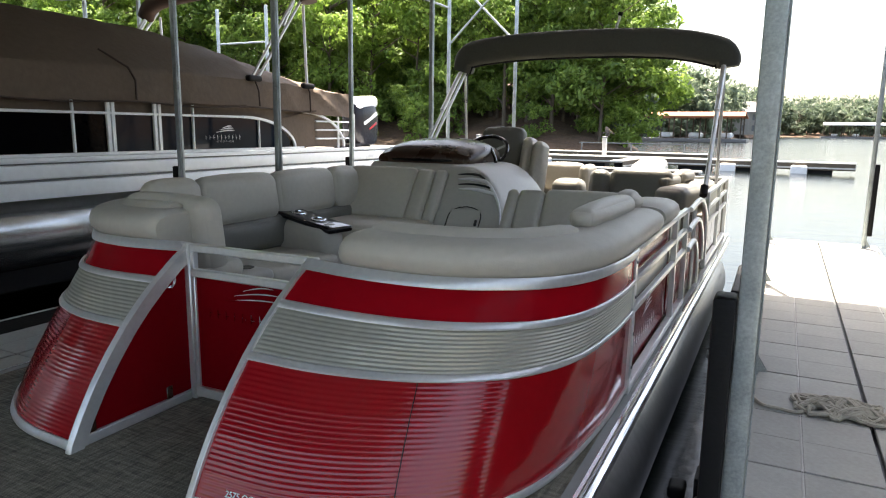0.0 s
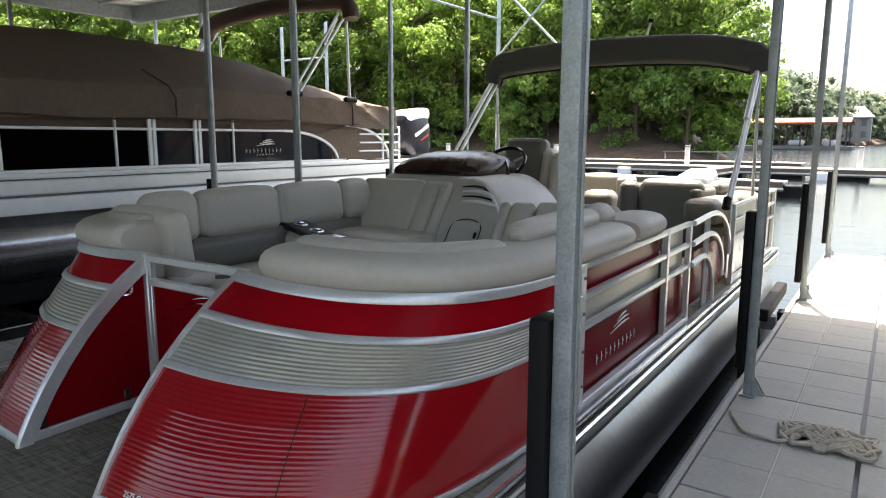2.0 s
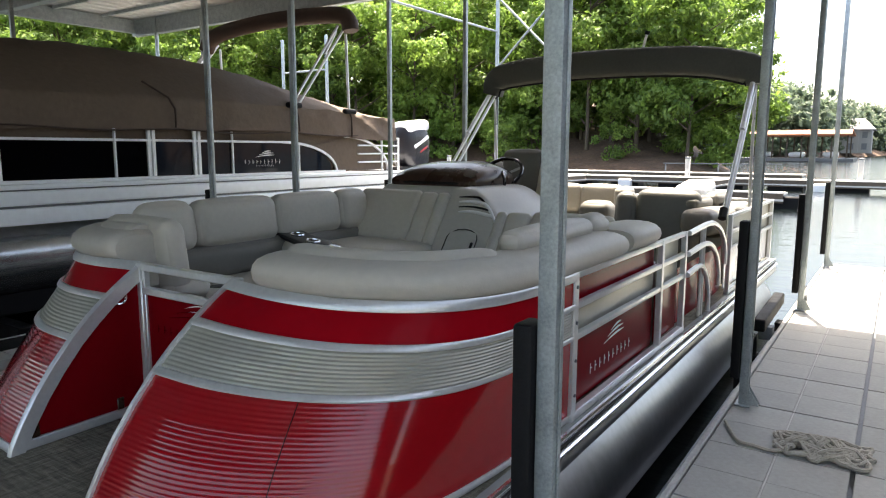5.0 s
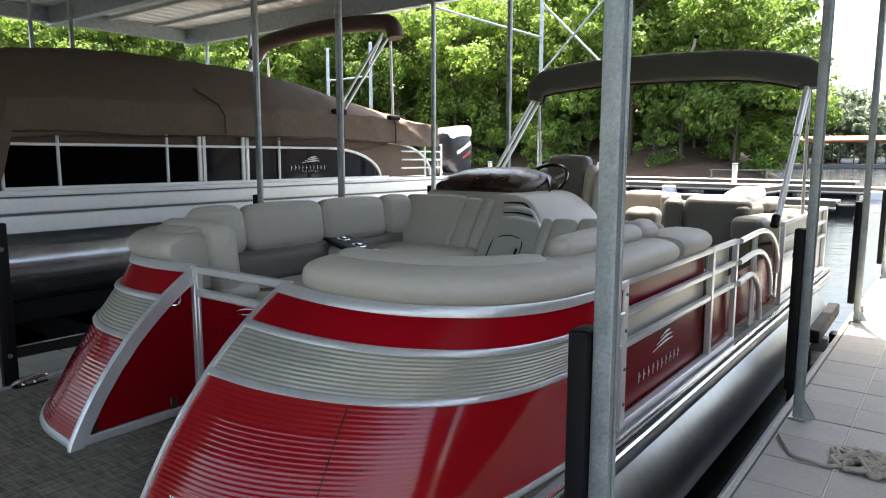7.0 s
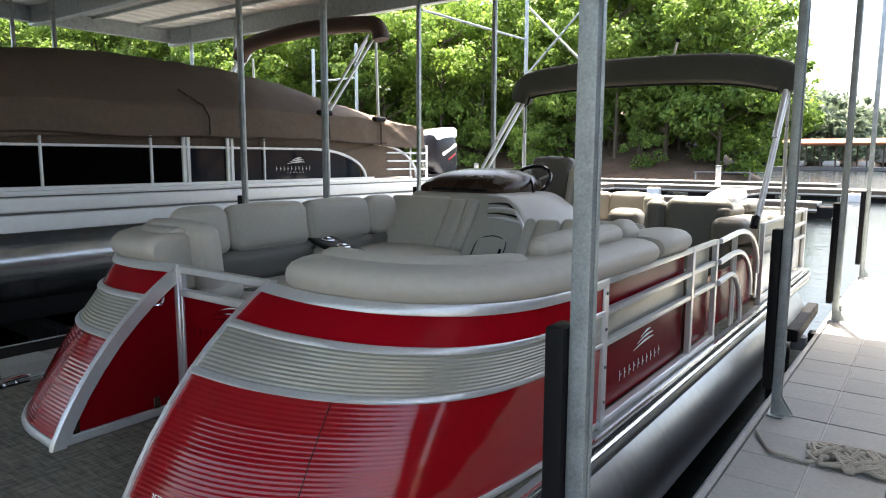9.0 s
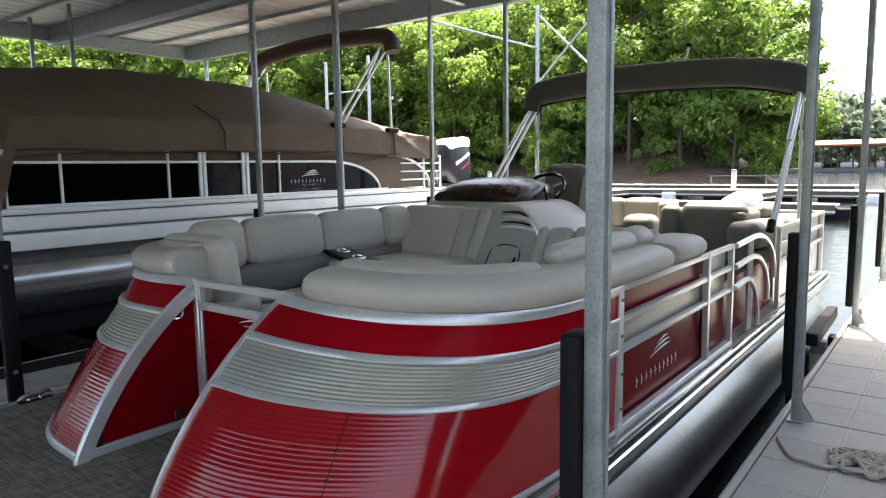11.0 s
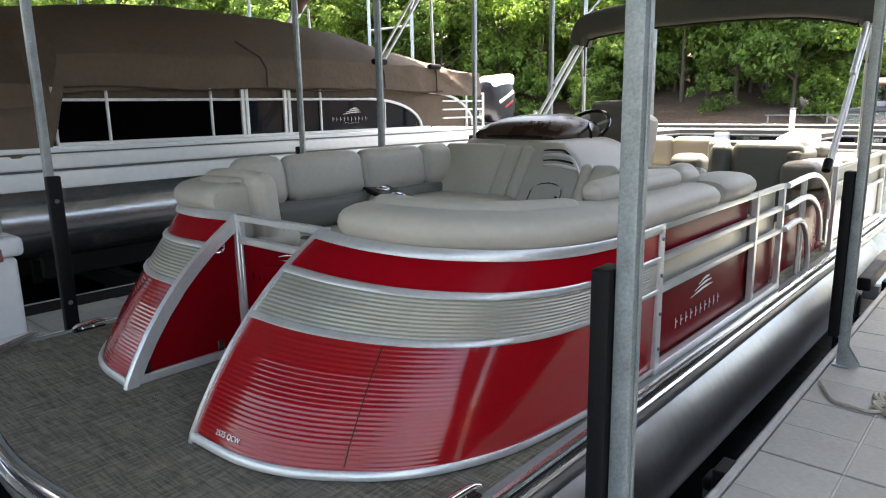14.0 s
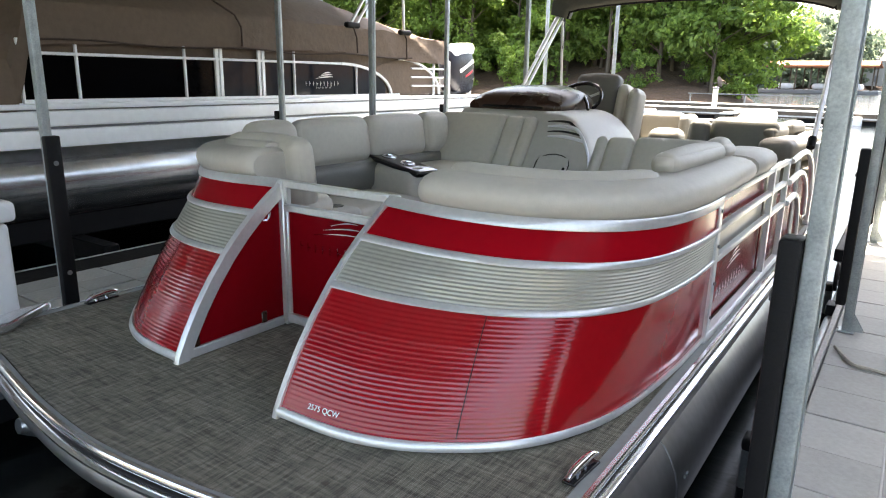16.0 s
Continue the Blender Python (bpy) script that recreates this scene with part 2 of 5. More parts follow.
def box(x0, x1, y0, y1, z0, z1, bevel=0.0, seg=1, bm=None):
    own = bm is None
    bm = bmesh.new() if own else bm
    t = bmesh.new()
    bmesh.ops.create_cube(t, size=1)
    for v in t.verts:
        v.co = Vector(((x0 + x1) / 2 + v.co.x * (x1 - x0), (y0 + y1) / 2 + v.co.y * (y1 - y0), (z0 + z1) / 2 + v.co.z * (z1 - z0)))
    if bevel:
        bmesh.ops.bevel(t, geom=t.edges[:], offset=bevel, segments=seg, affect="EDGES", profile=0.5)
    me = bpy.data.meshes.new("tmp")
    t.to_mesh(me)
    t.free()
    bm.from_mesh(me)
    bpy.data.meshes.remove(me)
    return bm


def turned(bm, m):
    bmesh.ops.transform(bm, matrix=m, verts=bm.verts)
    return bm


def grid(rows, closed_u=False, caps=False, bm=None):
    """A skin over rows of points; each row may be closed."""
    bm = bm or bmesh.new()
    vs = [[bm.verts.new(p) for p in r] for r in rows]
    n = len(vs[0])
    for a, b in zip(vs, vs[1:]):
        for i in range(n if closed_u else n - 1):
            j = (i + 1) % n
            bm.faces.new((a[i], a[j], b[j], b[i]))
    if caps:
        bm.faces.new(vs[0][::-1])
        bm.faces.new(vs[-1])
    return bm


def tube(pts, r, n=10, bm=None, caps=True):
    pts = [Vector(p) for p in pts]
    rows = []
    up = None
    for i, p in enumerate(pts):
        d = (pts[min(i + 1, len(pts) - 1)] - pts[max(i - 1, 0)]).normalized()
        if up is None:
            up = Vector((0, 0, 1)) if abs(d.z) < 0.9 else Vector((0, 1, 0))
        a = d.cross(up).normalized()
        c = a.cross(d).normalized()
        up = c
        rr = r[i] if isinstance(r, (list, tuple)) else r
        rows.append([p + a * rr * math.cos(2 * math.pi * k / n) + c * rr * math.sin(2 * math.pi * k / n) for k in range(n)])
    return grid(rows, True, caps, bm)


def spline(pts, n):
    """Points along a smooth curve through pts, evenly by parameter."""
    P = [Vector(p) for p in pts]
    out = []
    m = len(P) - 1
    for k in range(n + 1):
        s = k / n * m
        i = min(int(s), m - 1)
        f = s - i
        p0, p1, p2, p3 = P[max(i - 1, 0)], P[i], P[i + 1], P[min(i + 2, m)]
        if i == 0:
            p0 = p1 * 2 - p2
        if i == m - 1:
            p3 = p2 * 2 - p1
        out.append(0.5 * (2 * p1 + (p2 - p0) * f + (2 * p0 - 5 * p1 + 4 * p2 - p3) * f * f + (3 * p1 - p0 - 3 * p2 + p3) * f ** 3))
    return out


def bar(pts, w, h, bm=None):
    """A flat bar of width w (level) and height h (up) along pts."""
    pts = [Vector(p) for p in pts]
    rows = []
    for i, p in enumerate(pts):
        d = (pts[min(i + 1, len(pts) - 1)] - pts[max(i - 1, 0)]).normalized()
        a = Vector((d.y, -d.x, 0))
        a = a.normalized() if a.length > 0.05 else Vector((1, 0, 0))
        c = a.cross(d).normalized()
        rows.append([p + a * sx * w / 2 + c * sz * h / 2 for sx, sz in ((-1, -1), (1, -1), (1, 1), (-1, 1))])
    return grid(rows, True, True, bm)


def cushion(hx, hy, hz, r, m, puff=0.012, bm=None):
    """A rounded, slightly swollen pad of half sizes hx, hy, hz at the pose m."""
    own = bm is None
    bm = bm or bmesh.new()

    def stops(h):
        q = min(r, h * 0.98)
        edge = [h - q + q * math.sin(a) for a in (0, 0.4, 0.8, 1.2, math.pi / 2)]
        inner = [-(h - q) + 2 * (h - q) * k / 4 for k in range(1, 4)]
        return [-e for e in reversed(edge)] + inner + edge

    S = [stops(hx), stops(hy), stops(hz)]
    H = (hx, hy, hz)
    for ax in range(3):
        b, c = (ax + 1) % 3, (ax + 2) % 3
        for sg in (-1, 1):
            rows = []
            for ub in S[b]:
                row = []
                for uc in S[c]:
                    p = [0, 0, 0]
                    p[ax], p[b], p[c] = sg * H[ax], ub, uc
                    q = [min(r, h * 0.98) for h in H]
                    inner = Vector([max(-(H[k] - q[k]), min(H[k] - q[k], p[k])) for k in range(3)])
                    d = Vector(p) - inner
                    d = Vector([d[k] / q[k] for k in range(3)])
                    d.normalize()
                    o = inner + Vector([d[k] * q[k] for k in range(3)])
                    o[ax] += sg * puff * (1 - (ub / H[b]) ** 2) * (1 - (uc / H[c]) ** 2)
                    row.append(m @ o)
                rows.append(row)
            if sg < 0:
                rows = rows[::-1]
            grid(rows, bm=bm)
    bmesh.ops.remove_doubles(bm, verts=bm.verts, dist=0.0006)
    return bm


# setting: lake bed and shores in one sheet, water above
def bank_edge(x):
    return 50 + 3 * math.sin(x * 0.11) - 0.5 * max(0, -x - 30)


def far_edge(x):
    return 150 if x < -16 else min(290, 150 + (x + 16) * 9)


def shore_height(x, y):
    # wooded bank behind the slips, and a far shore beyond the open lake
    edge = bank_edge(x)
    right = max(0.0, x + 12.0 + 0.45 * max(0.0, y - 50))
    near = y - edge - 0
    far = y - far_edge(x) - 4 * math.sin(x * 0.05)
    h = -3.0
    if near > -6 and right < 12:
        h = max(h, -3 + (1 - right / 12) * (3.0 + (-1.2 + 0.2 * (near + 6) if near < 0 else min(0.30 * near, 4.5 + 0.08 * near))))
    if far > -8:
        h = max(h, -1.6 + 0.2 * (far + 8) if far < 0 else min(0.06 * far, 2.5))
    back = -y - 60
    if back > 0:
        h = max(h, min(back * 0.2 - 2, 12))
    side = (-x - 320) if x < 0 else (x - 44 if y < 70 else x - 320)
    if side > 0:
        h = max(h, min(side * 0.1 - 2, 15))
    return h + (0.25 * noise.noise(Vector((x * 0.2, y * 0.2, 0))) if h > 0 else 0)


def build_ground():
    xs = [-3000, -900, -450] + [-330 + 15 * k for k in range(16)] + [-92 + 4 * k for k in range(30)] + [30 + 10 * k for k in range(30)] + [450, 900, 3000]
    ys = [-3000, -600, -200, -120, -60, -20, 20] + [36 + 3 * k for k in range(30)] + [128 + 7 * k for k in range(30)] + [400, 600, 1200, 3000]
    bm = grid([[(x, y, shore_height(x, y)) for x in xs] for y in ys])
    bmesh.ops.reverse_faces(bm, faces=bm.faces)
    bmesh.ops.recalc_face_normals(bm, faces=bm.faces)
    tagged(obj("ground", bm, GROUND, True), "brown leaf-littered lake bank rising from the water", "ground", kind="structure")
    bm = grid([[(x, y, 0) for x in (-3000, -60, 60, 3000)] for y in (-3000, -60, 60, 3000)])
    bmesh.ops.recalc_face_normals(bm, faces=bm.faces)
    tagged(obj("water", bm, WATER), "dark rippled lake water around the slips", "water", kind="structure")


build_ground()

# docks
DOCK_Z = 0.436


def dock_body(name, label, x0, x1, y0, y1):
    d = thing(name, label, "dock", kind="structure")
    part("deck_core", box(x0 + 0.03, x1 - 0.03, y0 + 0.03, y1 - 0.03, 0.16, DOCK_Z - 0.035), GALV_DARK, d, smooth=False)
    for xa, xb in ((x0, x0 + 0.03), (x1 - 0.03, x1)):
        part("edge_rail", box(xa, xb, y0, y1, 0.30, DOCK_Z - 0.002, 0.006), DOCK_SIDE, d, "pale metal edge rail", False)
    for ya, yb in ((y0, y0 + 0.03), (y1 - 0.03, y1)):
        part("edge_rail", box(x0 + 0.03, x1 - 0.03, ya, yb, 0.30, DOCK_Z - 0.002, 0.006), DOCK_SIDE, d, "pale metal edge rail", False)
    n = max(1, round((y1 - y0) / 1.8))
    for k in range(n):
        c = y0 + (k + 0.5) * (y1 - y0) / n
        part("float", box(x0 + 0.12, x1 - 0.12, c - 0.7, c + 0.7, -0.35, 0.16, 0.05, 2), BLACK, d, "black plastic float")
    return d


finger_dock_right = dock_body("finger_dock", "grey tiled finger dock beside the red boat", 1.54, 2.72, -0.85, 7.75)
finger_dock_left = dock_body("finger_dock", "grey tiled finger dock between the two boats", -2.785, -1.555, -0.85, 7.75)
finger_dock_far = dock_body("finger_dock", "grey tiled finger dock beyond the covered boat", -7.155, -5.895, -0.85, 7.75)
main_dock = dock_body("main_dock", "grey tiled main walkway across the bows", -8.0, 5.0, -3.6, -0.9)
part("edge_pipe", tube([(1.515, -0.8, 0.33), (1.515, 7.7, 0.33)], 0.028, 10), GALV, finger_dock_right, "galvanised pipe along the dock edge")
for y in (1.3, 3.1, 4.6, 6.2):
    part("edge_bracket", box(1.488, 1.538, y - 0.06, y + 0.06, 0.26, 0.42, 0.004), BLACK, finger_dock_right, smooth=False)

# posts of the roofed slips
POST_ROWS = ((-7.05, 1), (-6.0, -1), (-2.70, 1), (-1.69, -1), (1.645, 1), (2.62, -1))
POST_Y = (0.20, 2.62, 5.07, 7.53)


def make_post(x, side, y, top, s=0.021):
    p = thing("dock_post", "galvanised square steel post with a black rubber bumper pad", "post", (x, y, DOCK_Z), "posts of the boat slips")
    h = top - DOCK_Z
    part("tube", box(-s, s, -s, s, 0, h, 0.006, 2), GALV, p)
    part("seam_bead", box(s + 0.0005, s + 0.004, -0.006, 0.006, 0.05, h - 0.05, 0.001), GALV, p)
    part("base_plate", box(-0.036, 0.036, -0.042, 0.042, 0.001, 0.010, 0.003), GALV, p)
    bm = bmesh.new()
    for ys in (-1, 1):
        a = [bm.verts.new(v) for v in ((s, ys * 0.020 - 0.003, 0.012), (s + 0.055, ys * 0.020 - 0.003, 0.012), (s, ys * 0.020 - 0.003, 0.10))]
        b = [bm.verts.new(v.co + Vector((0, 0.006, 0))) for v in a]
        bm.faces.new(a), bm.faces.new(b[::-1])
        for i in range(3):
            bm.faces.new((a[i], b[i], b[(i + 1) % 3], a[(i + 1) % 3]))
    bmesh.ops.recalc_face_normals(bm, faces=bm.faces)
    part("gusset", bm, GALV, p, smooth=False)
    # bumper pad toward the berth
    flip = side
    b0, b1 = (-s - 0.046, -s - 0.002) if flip > 0 else (s + 0.002, s + 0.046)
    pad = part("bumper_pad", box(b0, b1, -0.036, 0.036, 0.14 if x > 0 else 0.03, 0.93, 0.008, 2), BLACK, p, "black rubber bumper pad")
    for z in (0.25, 0.80):
        part("bolt", tube([(b0 if flip > 0 else b1, 0, z), ((b0 - 0.006) if flip > 0 else (b1 + 0.006), 0, z)], 0.012, 8), GALV_DARK, pad)
    return p


for x, side in POST_ROWS:
    for y in POST_Y:
        if x == 2.62 and y < 7:
            continue
        # the starboard row runs a touch inward, the others stand a hand further aft
        dx, dy = (-0.008 * (y - 0.2), -0.06 if y > 1 else 0.0) if x > 1 else (0.0, 0.11)
        make_post(x + dx, side, y + dy, 3.95 if y > 7 and -3 < x < 0 else 3.62)

# roof over the slips
ROOF_X0, ROOF_X1, ROOF_Y0, ROOF_Y1, ROOF_Z = -7.65, 2.82, -4.2, 5.28, 3.50
canopy = thing("slip_canopy", "white corrugated metal canopy over the slips on steel beams", "canopy")
rows = []
nx = int((ROOF_X1 - ROOF_X0) / 0.0375)
prof = (0.0, 0.0, 0.0, 0.035, 0.035, 0.0)
for y in (ROOF_Y0, ROOF_Y1):
    rows.append([(ROOF_X0 + 0.0375 * k, y, ROOF_Z + 0.14 + prof[k % 6]) for k in range(nx)])
bm = grid(rows)
ext = bmesh.ops.extrude_face_region(bm, geom=bm.faces[:])
for v in ext["geom"]:
    if isinstance(v, bmesh.types.BMVert):
        v.co.z += 0.006
part("roof_sheet", bm, ROOF, canopy, "corrugated white roof sheet", False)
for y in (ROOF_Y1 - 0.06, 3.22, 1.2, -0.9, ROOF_Y0 + 0.06):
    part("cross_beam", box(ROOF_X0, ROOF_X1, y - 0.05, y + 0.05, ROOF_Z - 0.10, ROOF_Z + 0.135, 0.006), GALV, canopy)
for x in (ROOF_X0 + 0.05, -2.2, 2.1, ROOF_X1 - 0.05):
    part("long_beam", box(x - 0.045, x + 0.045, ROOF_Y0 + 0.12, ROOF_Y1 - 0.12, ROOF_Z - 0.06, ROOF_Z + 0.13, 0.006), GALV, canopy)
for y in np.arange(ROOF_Y0 + 0.7, ROOF_Y1 - 0.3, 0.68):
    part("purlin", box(ROOF_X0 + 0.1, ROOF_X1 - 0.1, y - 0.02, y + 0.02, ROOF_Z + 0.095, ROOF_Z + 0.137), GALV, canopy, smooth=False)
braces = thing("post_bracing", "thin galvanised tubes bracing the outer slip posts", "bracing")
for a, b in (((-2.70, 5.22, 3.36), (-2.70, 7.61, 3.36)), ((-2.68, 7.67, 3.80), (-1.71, 7.67, 2.86)), ((-2.68, 7.61, 2.86), (-1.71, 7.61, 3.80)),
             ((-7.0, 7.64, 3.05), (-6.05, 7.64, 3.05))):
    part("brace_tube", tube([a, b], 0.016, 8), GALV, braces)

# unseen near-black screens, added to shape reflections and cut light from the sides
tagged(obj("screen_east", box(3.75, 3.87, 0.12, 7.4, -0.8, 3.2), NEAR_BLACK), "unseen near-black screen added to darken reflections from starboard", "wall", kind="structure")
tagged(obj("screen_southeast", box(3.75, 3.87, -0.62, -0.06, -0.8, 3.2), NEAR_BLACK), "unseen near-black screen added at the corner of the walkway", "wall", kind="structure")
tagged(obj("screen_southwest", box(-8.0, -4.0, -3.82, -3.70, -0.8, 3.4), NEAR_BLACK), "unseen near-black screen added along the back of the walkway", "wall", kind="structure")
# near-black sheet added beyond the covered boat, standing for the deep shade there
tagged(obj("shade_sheet_west", box(-5.885, -5.80, -0.84, 7.74, -0.8, 1.12), NEAR_BLACK), "added near-black sheet that holds the shade under the covered boat", "wall", kind="structure")

# ---------------------------------------------------------------- the red boat
boat = thing("pontoon_boat", "red and silver pontoon boat with grey vinyl lounges in its slip", "boat")
DZ = 0.65
# the boat lies a touch askew: its port bow stands a little further aft
def port_shift(x):
    return 0.03 + 0.04 * max(0.0, x - 0.3)


BASE = [(0.300, -0.045), (0.540, -0.035), (0.710, 0.015), (0.850, 0.100), (0.970, 0.205), (1.070, 0.360), (1.145, 0.590), (1.185, 1.000), (1.190, 1.370)]
TOP = [(0.300, 0.515), (0.450, 0.488), (0.600, 0.482), (0.790, 0.512), (0.945, 0.592), (1.075, 0.715), (1.165, 0.905), (1.198, 1.140), (1.200, 1.370)]
NU = 72
base_c = spline([(x, y, 0) for x, y in BASE], NU)
top_c = spline([(x, y, 0) for x, y in TOP], NU)
Z0, Z1 = 0.66, 1.25


def lean(z):
    f = max(0.0, min(1.0, (z - Z0) / (Z1 - Z0)))
    return float(np.interp(f, [0, 0.15, 0.3, 0.45, 0.605, 0.72, 0.82, 0.92, 1], [0, 0.085, 0.185, 0.305, 0.45, 0.58, 0.71, 0.86, 1.0]))


def drop(k, z):
    """The strips run slightly downhill from the arch to the side fence."""
    g = min(1.0, k / NU / 0.75)
    return (g * g * (3 - 2 * g)) * float(np.interp(z, [0.66, 1.018, 1.146, 1.25], [0, 0.030, 0.034, 0.017]))


def plan(k, z):
    w = lean(z)
    w += 0.10 * math.sin(math.pi * w) * min(1.0, k / NU / 0.5)
    return base_c[k].lerp(top_c[k], w)


def skin(side, k, z, out=0.0):
    p = plan(k, z)
    z2 = z - drop(k, z)
    if out:
        t = (plan(min(k + 1, NU), z) - plan(max(k - 1, 0), z)).normalized()
        p = p + Vector((t.y, -t.x, 0.35)).normalized() * out
        z2 += 0.33 * out
    return Vector((side * p.x, p.y + (port_shift(p.x) + 0.028 * (1 - lean(z)) if side < 0 else 0), z2))


def skin_sheet(side, za, zb, ribs, amp, per=4, end=0.62):
    def fade(k):
        g = max(0.0, min(1.0, (end - k / NU) / 0.10))
        return g * g * (3 - 2 * g)

    n = max(ribs * per, 10)
    rows = []
    for j in range(n + 1):
        z = za + (zb - za) * j / n
        rows.append([skin(side, k, z, 0.0001 + amp * fade(k) * (0.5 - 0.5 * math.cos(2 * math.pi * j / per)) if ribs else 0.0001) for k in range(NU + 1)])
    bm = grid(rows)
    bmesh.ops.recalc_face_normals(bm, faces=bm.faces)
    return bm


def skin_trim(side, z, h, out, k0=0, k1=NU):
    rows = []
    for k in range(k0, k1 + 1):
        rows.append([skin(side, k, z - h / 2, -0.006), skin(side, k, z - h / 2, out * 0.7), skin(side, k, z - h * 0.3, out), skin(side, k, z + h * 0.3, out), skin(side, k, z + h / 2, out * 0.7), skin(side, k, z + h / 2, -0.006)])
    bm = grid(rows, True, True)
    bmesh.ops.recalc_face_normals(bm, faces=bm.faces)
    return bm


ZB2, ZB1 = 1.018, 1.146
ARCH_Z = [0.65 + 0.6 * k / 28 for k in range(29)]
for side in (1, -1):
    part("lower_bow_panel", skin_sheet(side, 0.665, ZB2, 28, 0.0013), RED, boat, "glossy red ribbed bow panel")
    part("silver_band", skin_sheet(side, ZB2, ZB1, 12, 0.0030, end=1.2), SILVER, boat, "champagne silver ribbed band")
    part("upper_bow_panel", skin_sheet(side, ZB1, 1.245, 0, 0), RED_SATIN, boat, "glossy red smooth bow panel")
    part("panel_seam", tube([skin(side, 27, 0.69 + 0.032 * j, 0.0022) for j in range(11)], 0.0014, 6), BLACK, boat)
    part("base_trim", skin_trim(side, 0.671, 0.026, 0.011), ALU, boat, "aluminium base trim")
    part("band_trim", skin_trim(side, ZB2, 0.020, 0.012), ALU, boat, "aluminium trim strip")
    part("band_trim", skin_trim(side, ZB1, 0.020, 0.012), ALU, boat, "aluminium trim strip")
    part("top_trim", skin_trim(side, 1.247, 0.032, 0.016), ALU, boat, "aluminium top rail")
    # arch along the inner end of the panel
    rows = []
    for z in ARCH_Z:
        y = base_c[0].lerp(top_c[0], lean(z)).y
        y2 = base_c[0].lerp(top_c[0], lean(min(z + 0.01, 1.25))).y
        d = Vector((0, y2 - y, 0.01)).normalized() if z < 1.24 else Vector((0, 0.85, 0.5)).normalized()
        nrm = Vector((0, d.z, -d.y))
        c = Vector((side * 0.300, y + (0.03 + 0.028 * (1 - lean(z)) if side < 0 else 0), z))
        rows.append([c + Vector((side * 0.004, 0, 0)) - nrm * 0.010, c - Vector((side * 0.014, 0, 0)) - nrm * 0.010, c - Vector((side * 0.020, 0, 0)) - nrm * 0.006, c - Vector((side * 0.020, 0, 0)) + nrm * 0.042, c + Vector((side * 0.004, 0, 0)) + nrm * 0.042, c + Vector((side * 0.004, 0, 0))])
    bm = grid(rows, True, True)
    bmesh.ops.recalc_face_normals(bm, faces=bm.faces)
    part("bow_arch", bm, ALU, boat, "curved aluminium edge arch")
    # flat cheek panel beside the gateway
    rows = []
    for z in [0.69 + 0.545 * k / 20 for k in range(21)]:
        y = base_c[0].lerp(top_c[0], lean(z)).y + (0.02 if side > 0 else 0.048)
        rows.append([(side * 0.296, min(y, 0.515), z), (side * 0.296, 0.525, z)])
    bm = grid(rows)
    ext = bmesh.ops.extrude_face_region(bm, geom=bm.faces[:])
    for v in ext["geom"]:
        if isinstance(v, bmesh.types.BMVert):
            v.co.x += side * 0.006
    bmesh.ops.recalc_face_normals(bm, faces=bm.faces)
    cheek = part("cheek_panel", bm, RED_SHADED, boat, "flat red cheek panel beside the bow gate, darkened for its shade", False)
    part("cheek_rail", box(side * 0.30 - 0.014, side * 0.30 + 0.014, 0.0 if side > 0 else 0.03, 0.52, 0.652, 0.688, 0.004), ALU, boat)
    for y in (0.10, 0.42):
        part("rail_clip", box(side * 0.29 - 0.016, side * 0.29 - 0.002, y - 0.014, y + 0.014, 0.655, 0.735, 0.003), BROWN_GLOSS, cheek)
    ring = [(side * 0.290, 0.44 + 0.026 * math.cos(a), 1.135 + 0.026 * math.sin(a)) for a in np.linspace(0, 2 * math.pi, 21)]
    lamp = part("courtesy_light", tube(ring, 0.006, 8), CHROME, cheek, "round chrome courtesy light")
    part("lens", tube([(side * 0.294, 0.44, 1.135), (side * 0.285, 0.44, 1.135)], 0.018, 16), CHROME, lamp)
    part("gate_post", box(side * 0.292 - 0.020, side * 0.292 + 0.020, 0.522, 0.552, 0.652, 1.262, 0.004), ALU, boat)
    part("gate_edge", box(side * 0.262 - 0.009, side * 0.262 + 0.009, 0.526, 0.552, 0.66, 1.235, 0.003), ALU, boat)

gate = part("bow_gate", box(-0.255, 0.255, 0.537, 0.545, 0.70, 1.14), RED_SHADED, boat, "red bow gate in an aluminium frame", False)
for z, h in ((1.247, 0.030), (1.152, 0.030), (0.685, 0.040)):
    part("gate_rail", box(-0.27, 0.27, 0.522, 0.55, z - h / 2, z + h / 2, 0.004), ALU, gate)


def swoosh(bm, m, s, thick=1.0):
    """Three tapered strokes fanned above one another."""
    for i, (x0, x1, z) in enumerate(((-0.95, 1.0, 0.0), (-0.62, 0.92, 0.17), (-0.30, 0.70, 0.33))):
        n = 10
        up, lo = [], []
        for k in range(n + 1):
            f = k / n
            x = x0 + (x1 - x0) * f
            c = z + 0.16 * math.sin(f * 1.9) - 0.1
            w = (0.012 + 0.045 * math.sin(math.pi * min(1, f * 1.05)) * f) * thick
            up.append(m @ Vector((x * s, -0.002, (c + w) * s)))
            lo.append(m @ Vector((x * s, -0.002, (c - w) * s)))
        grid([lo, up], bm=bm)
    return bm


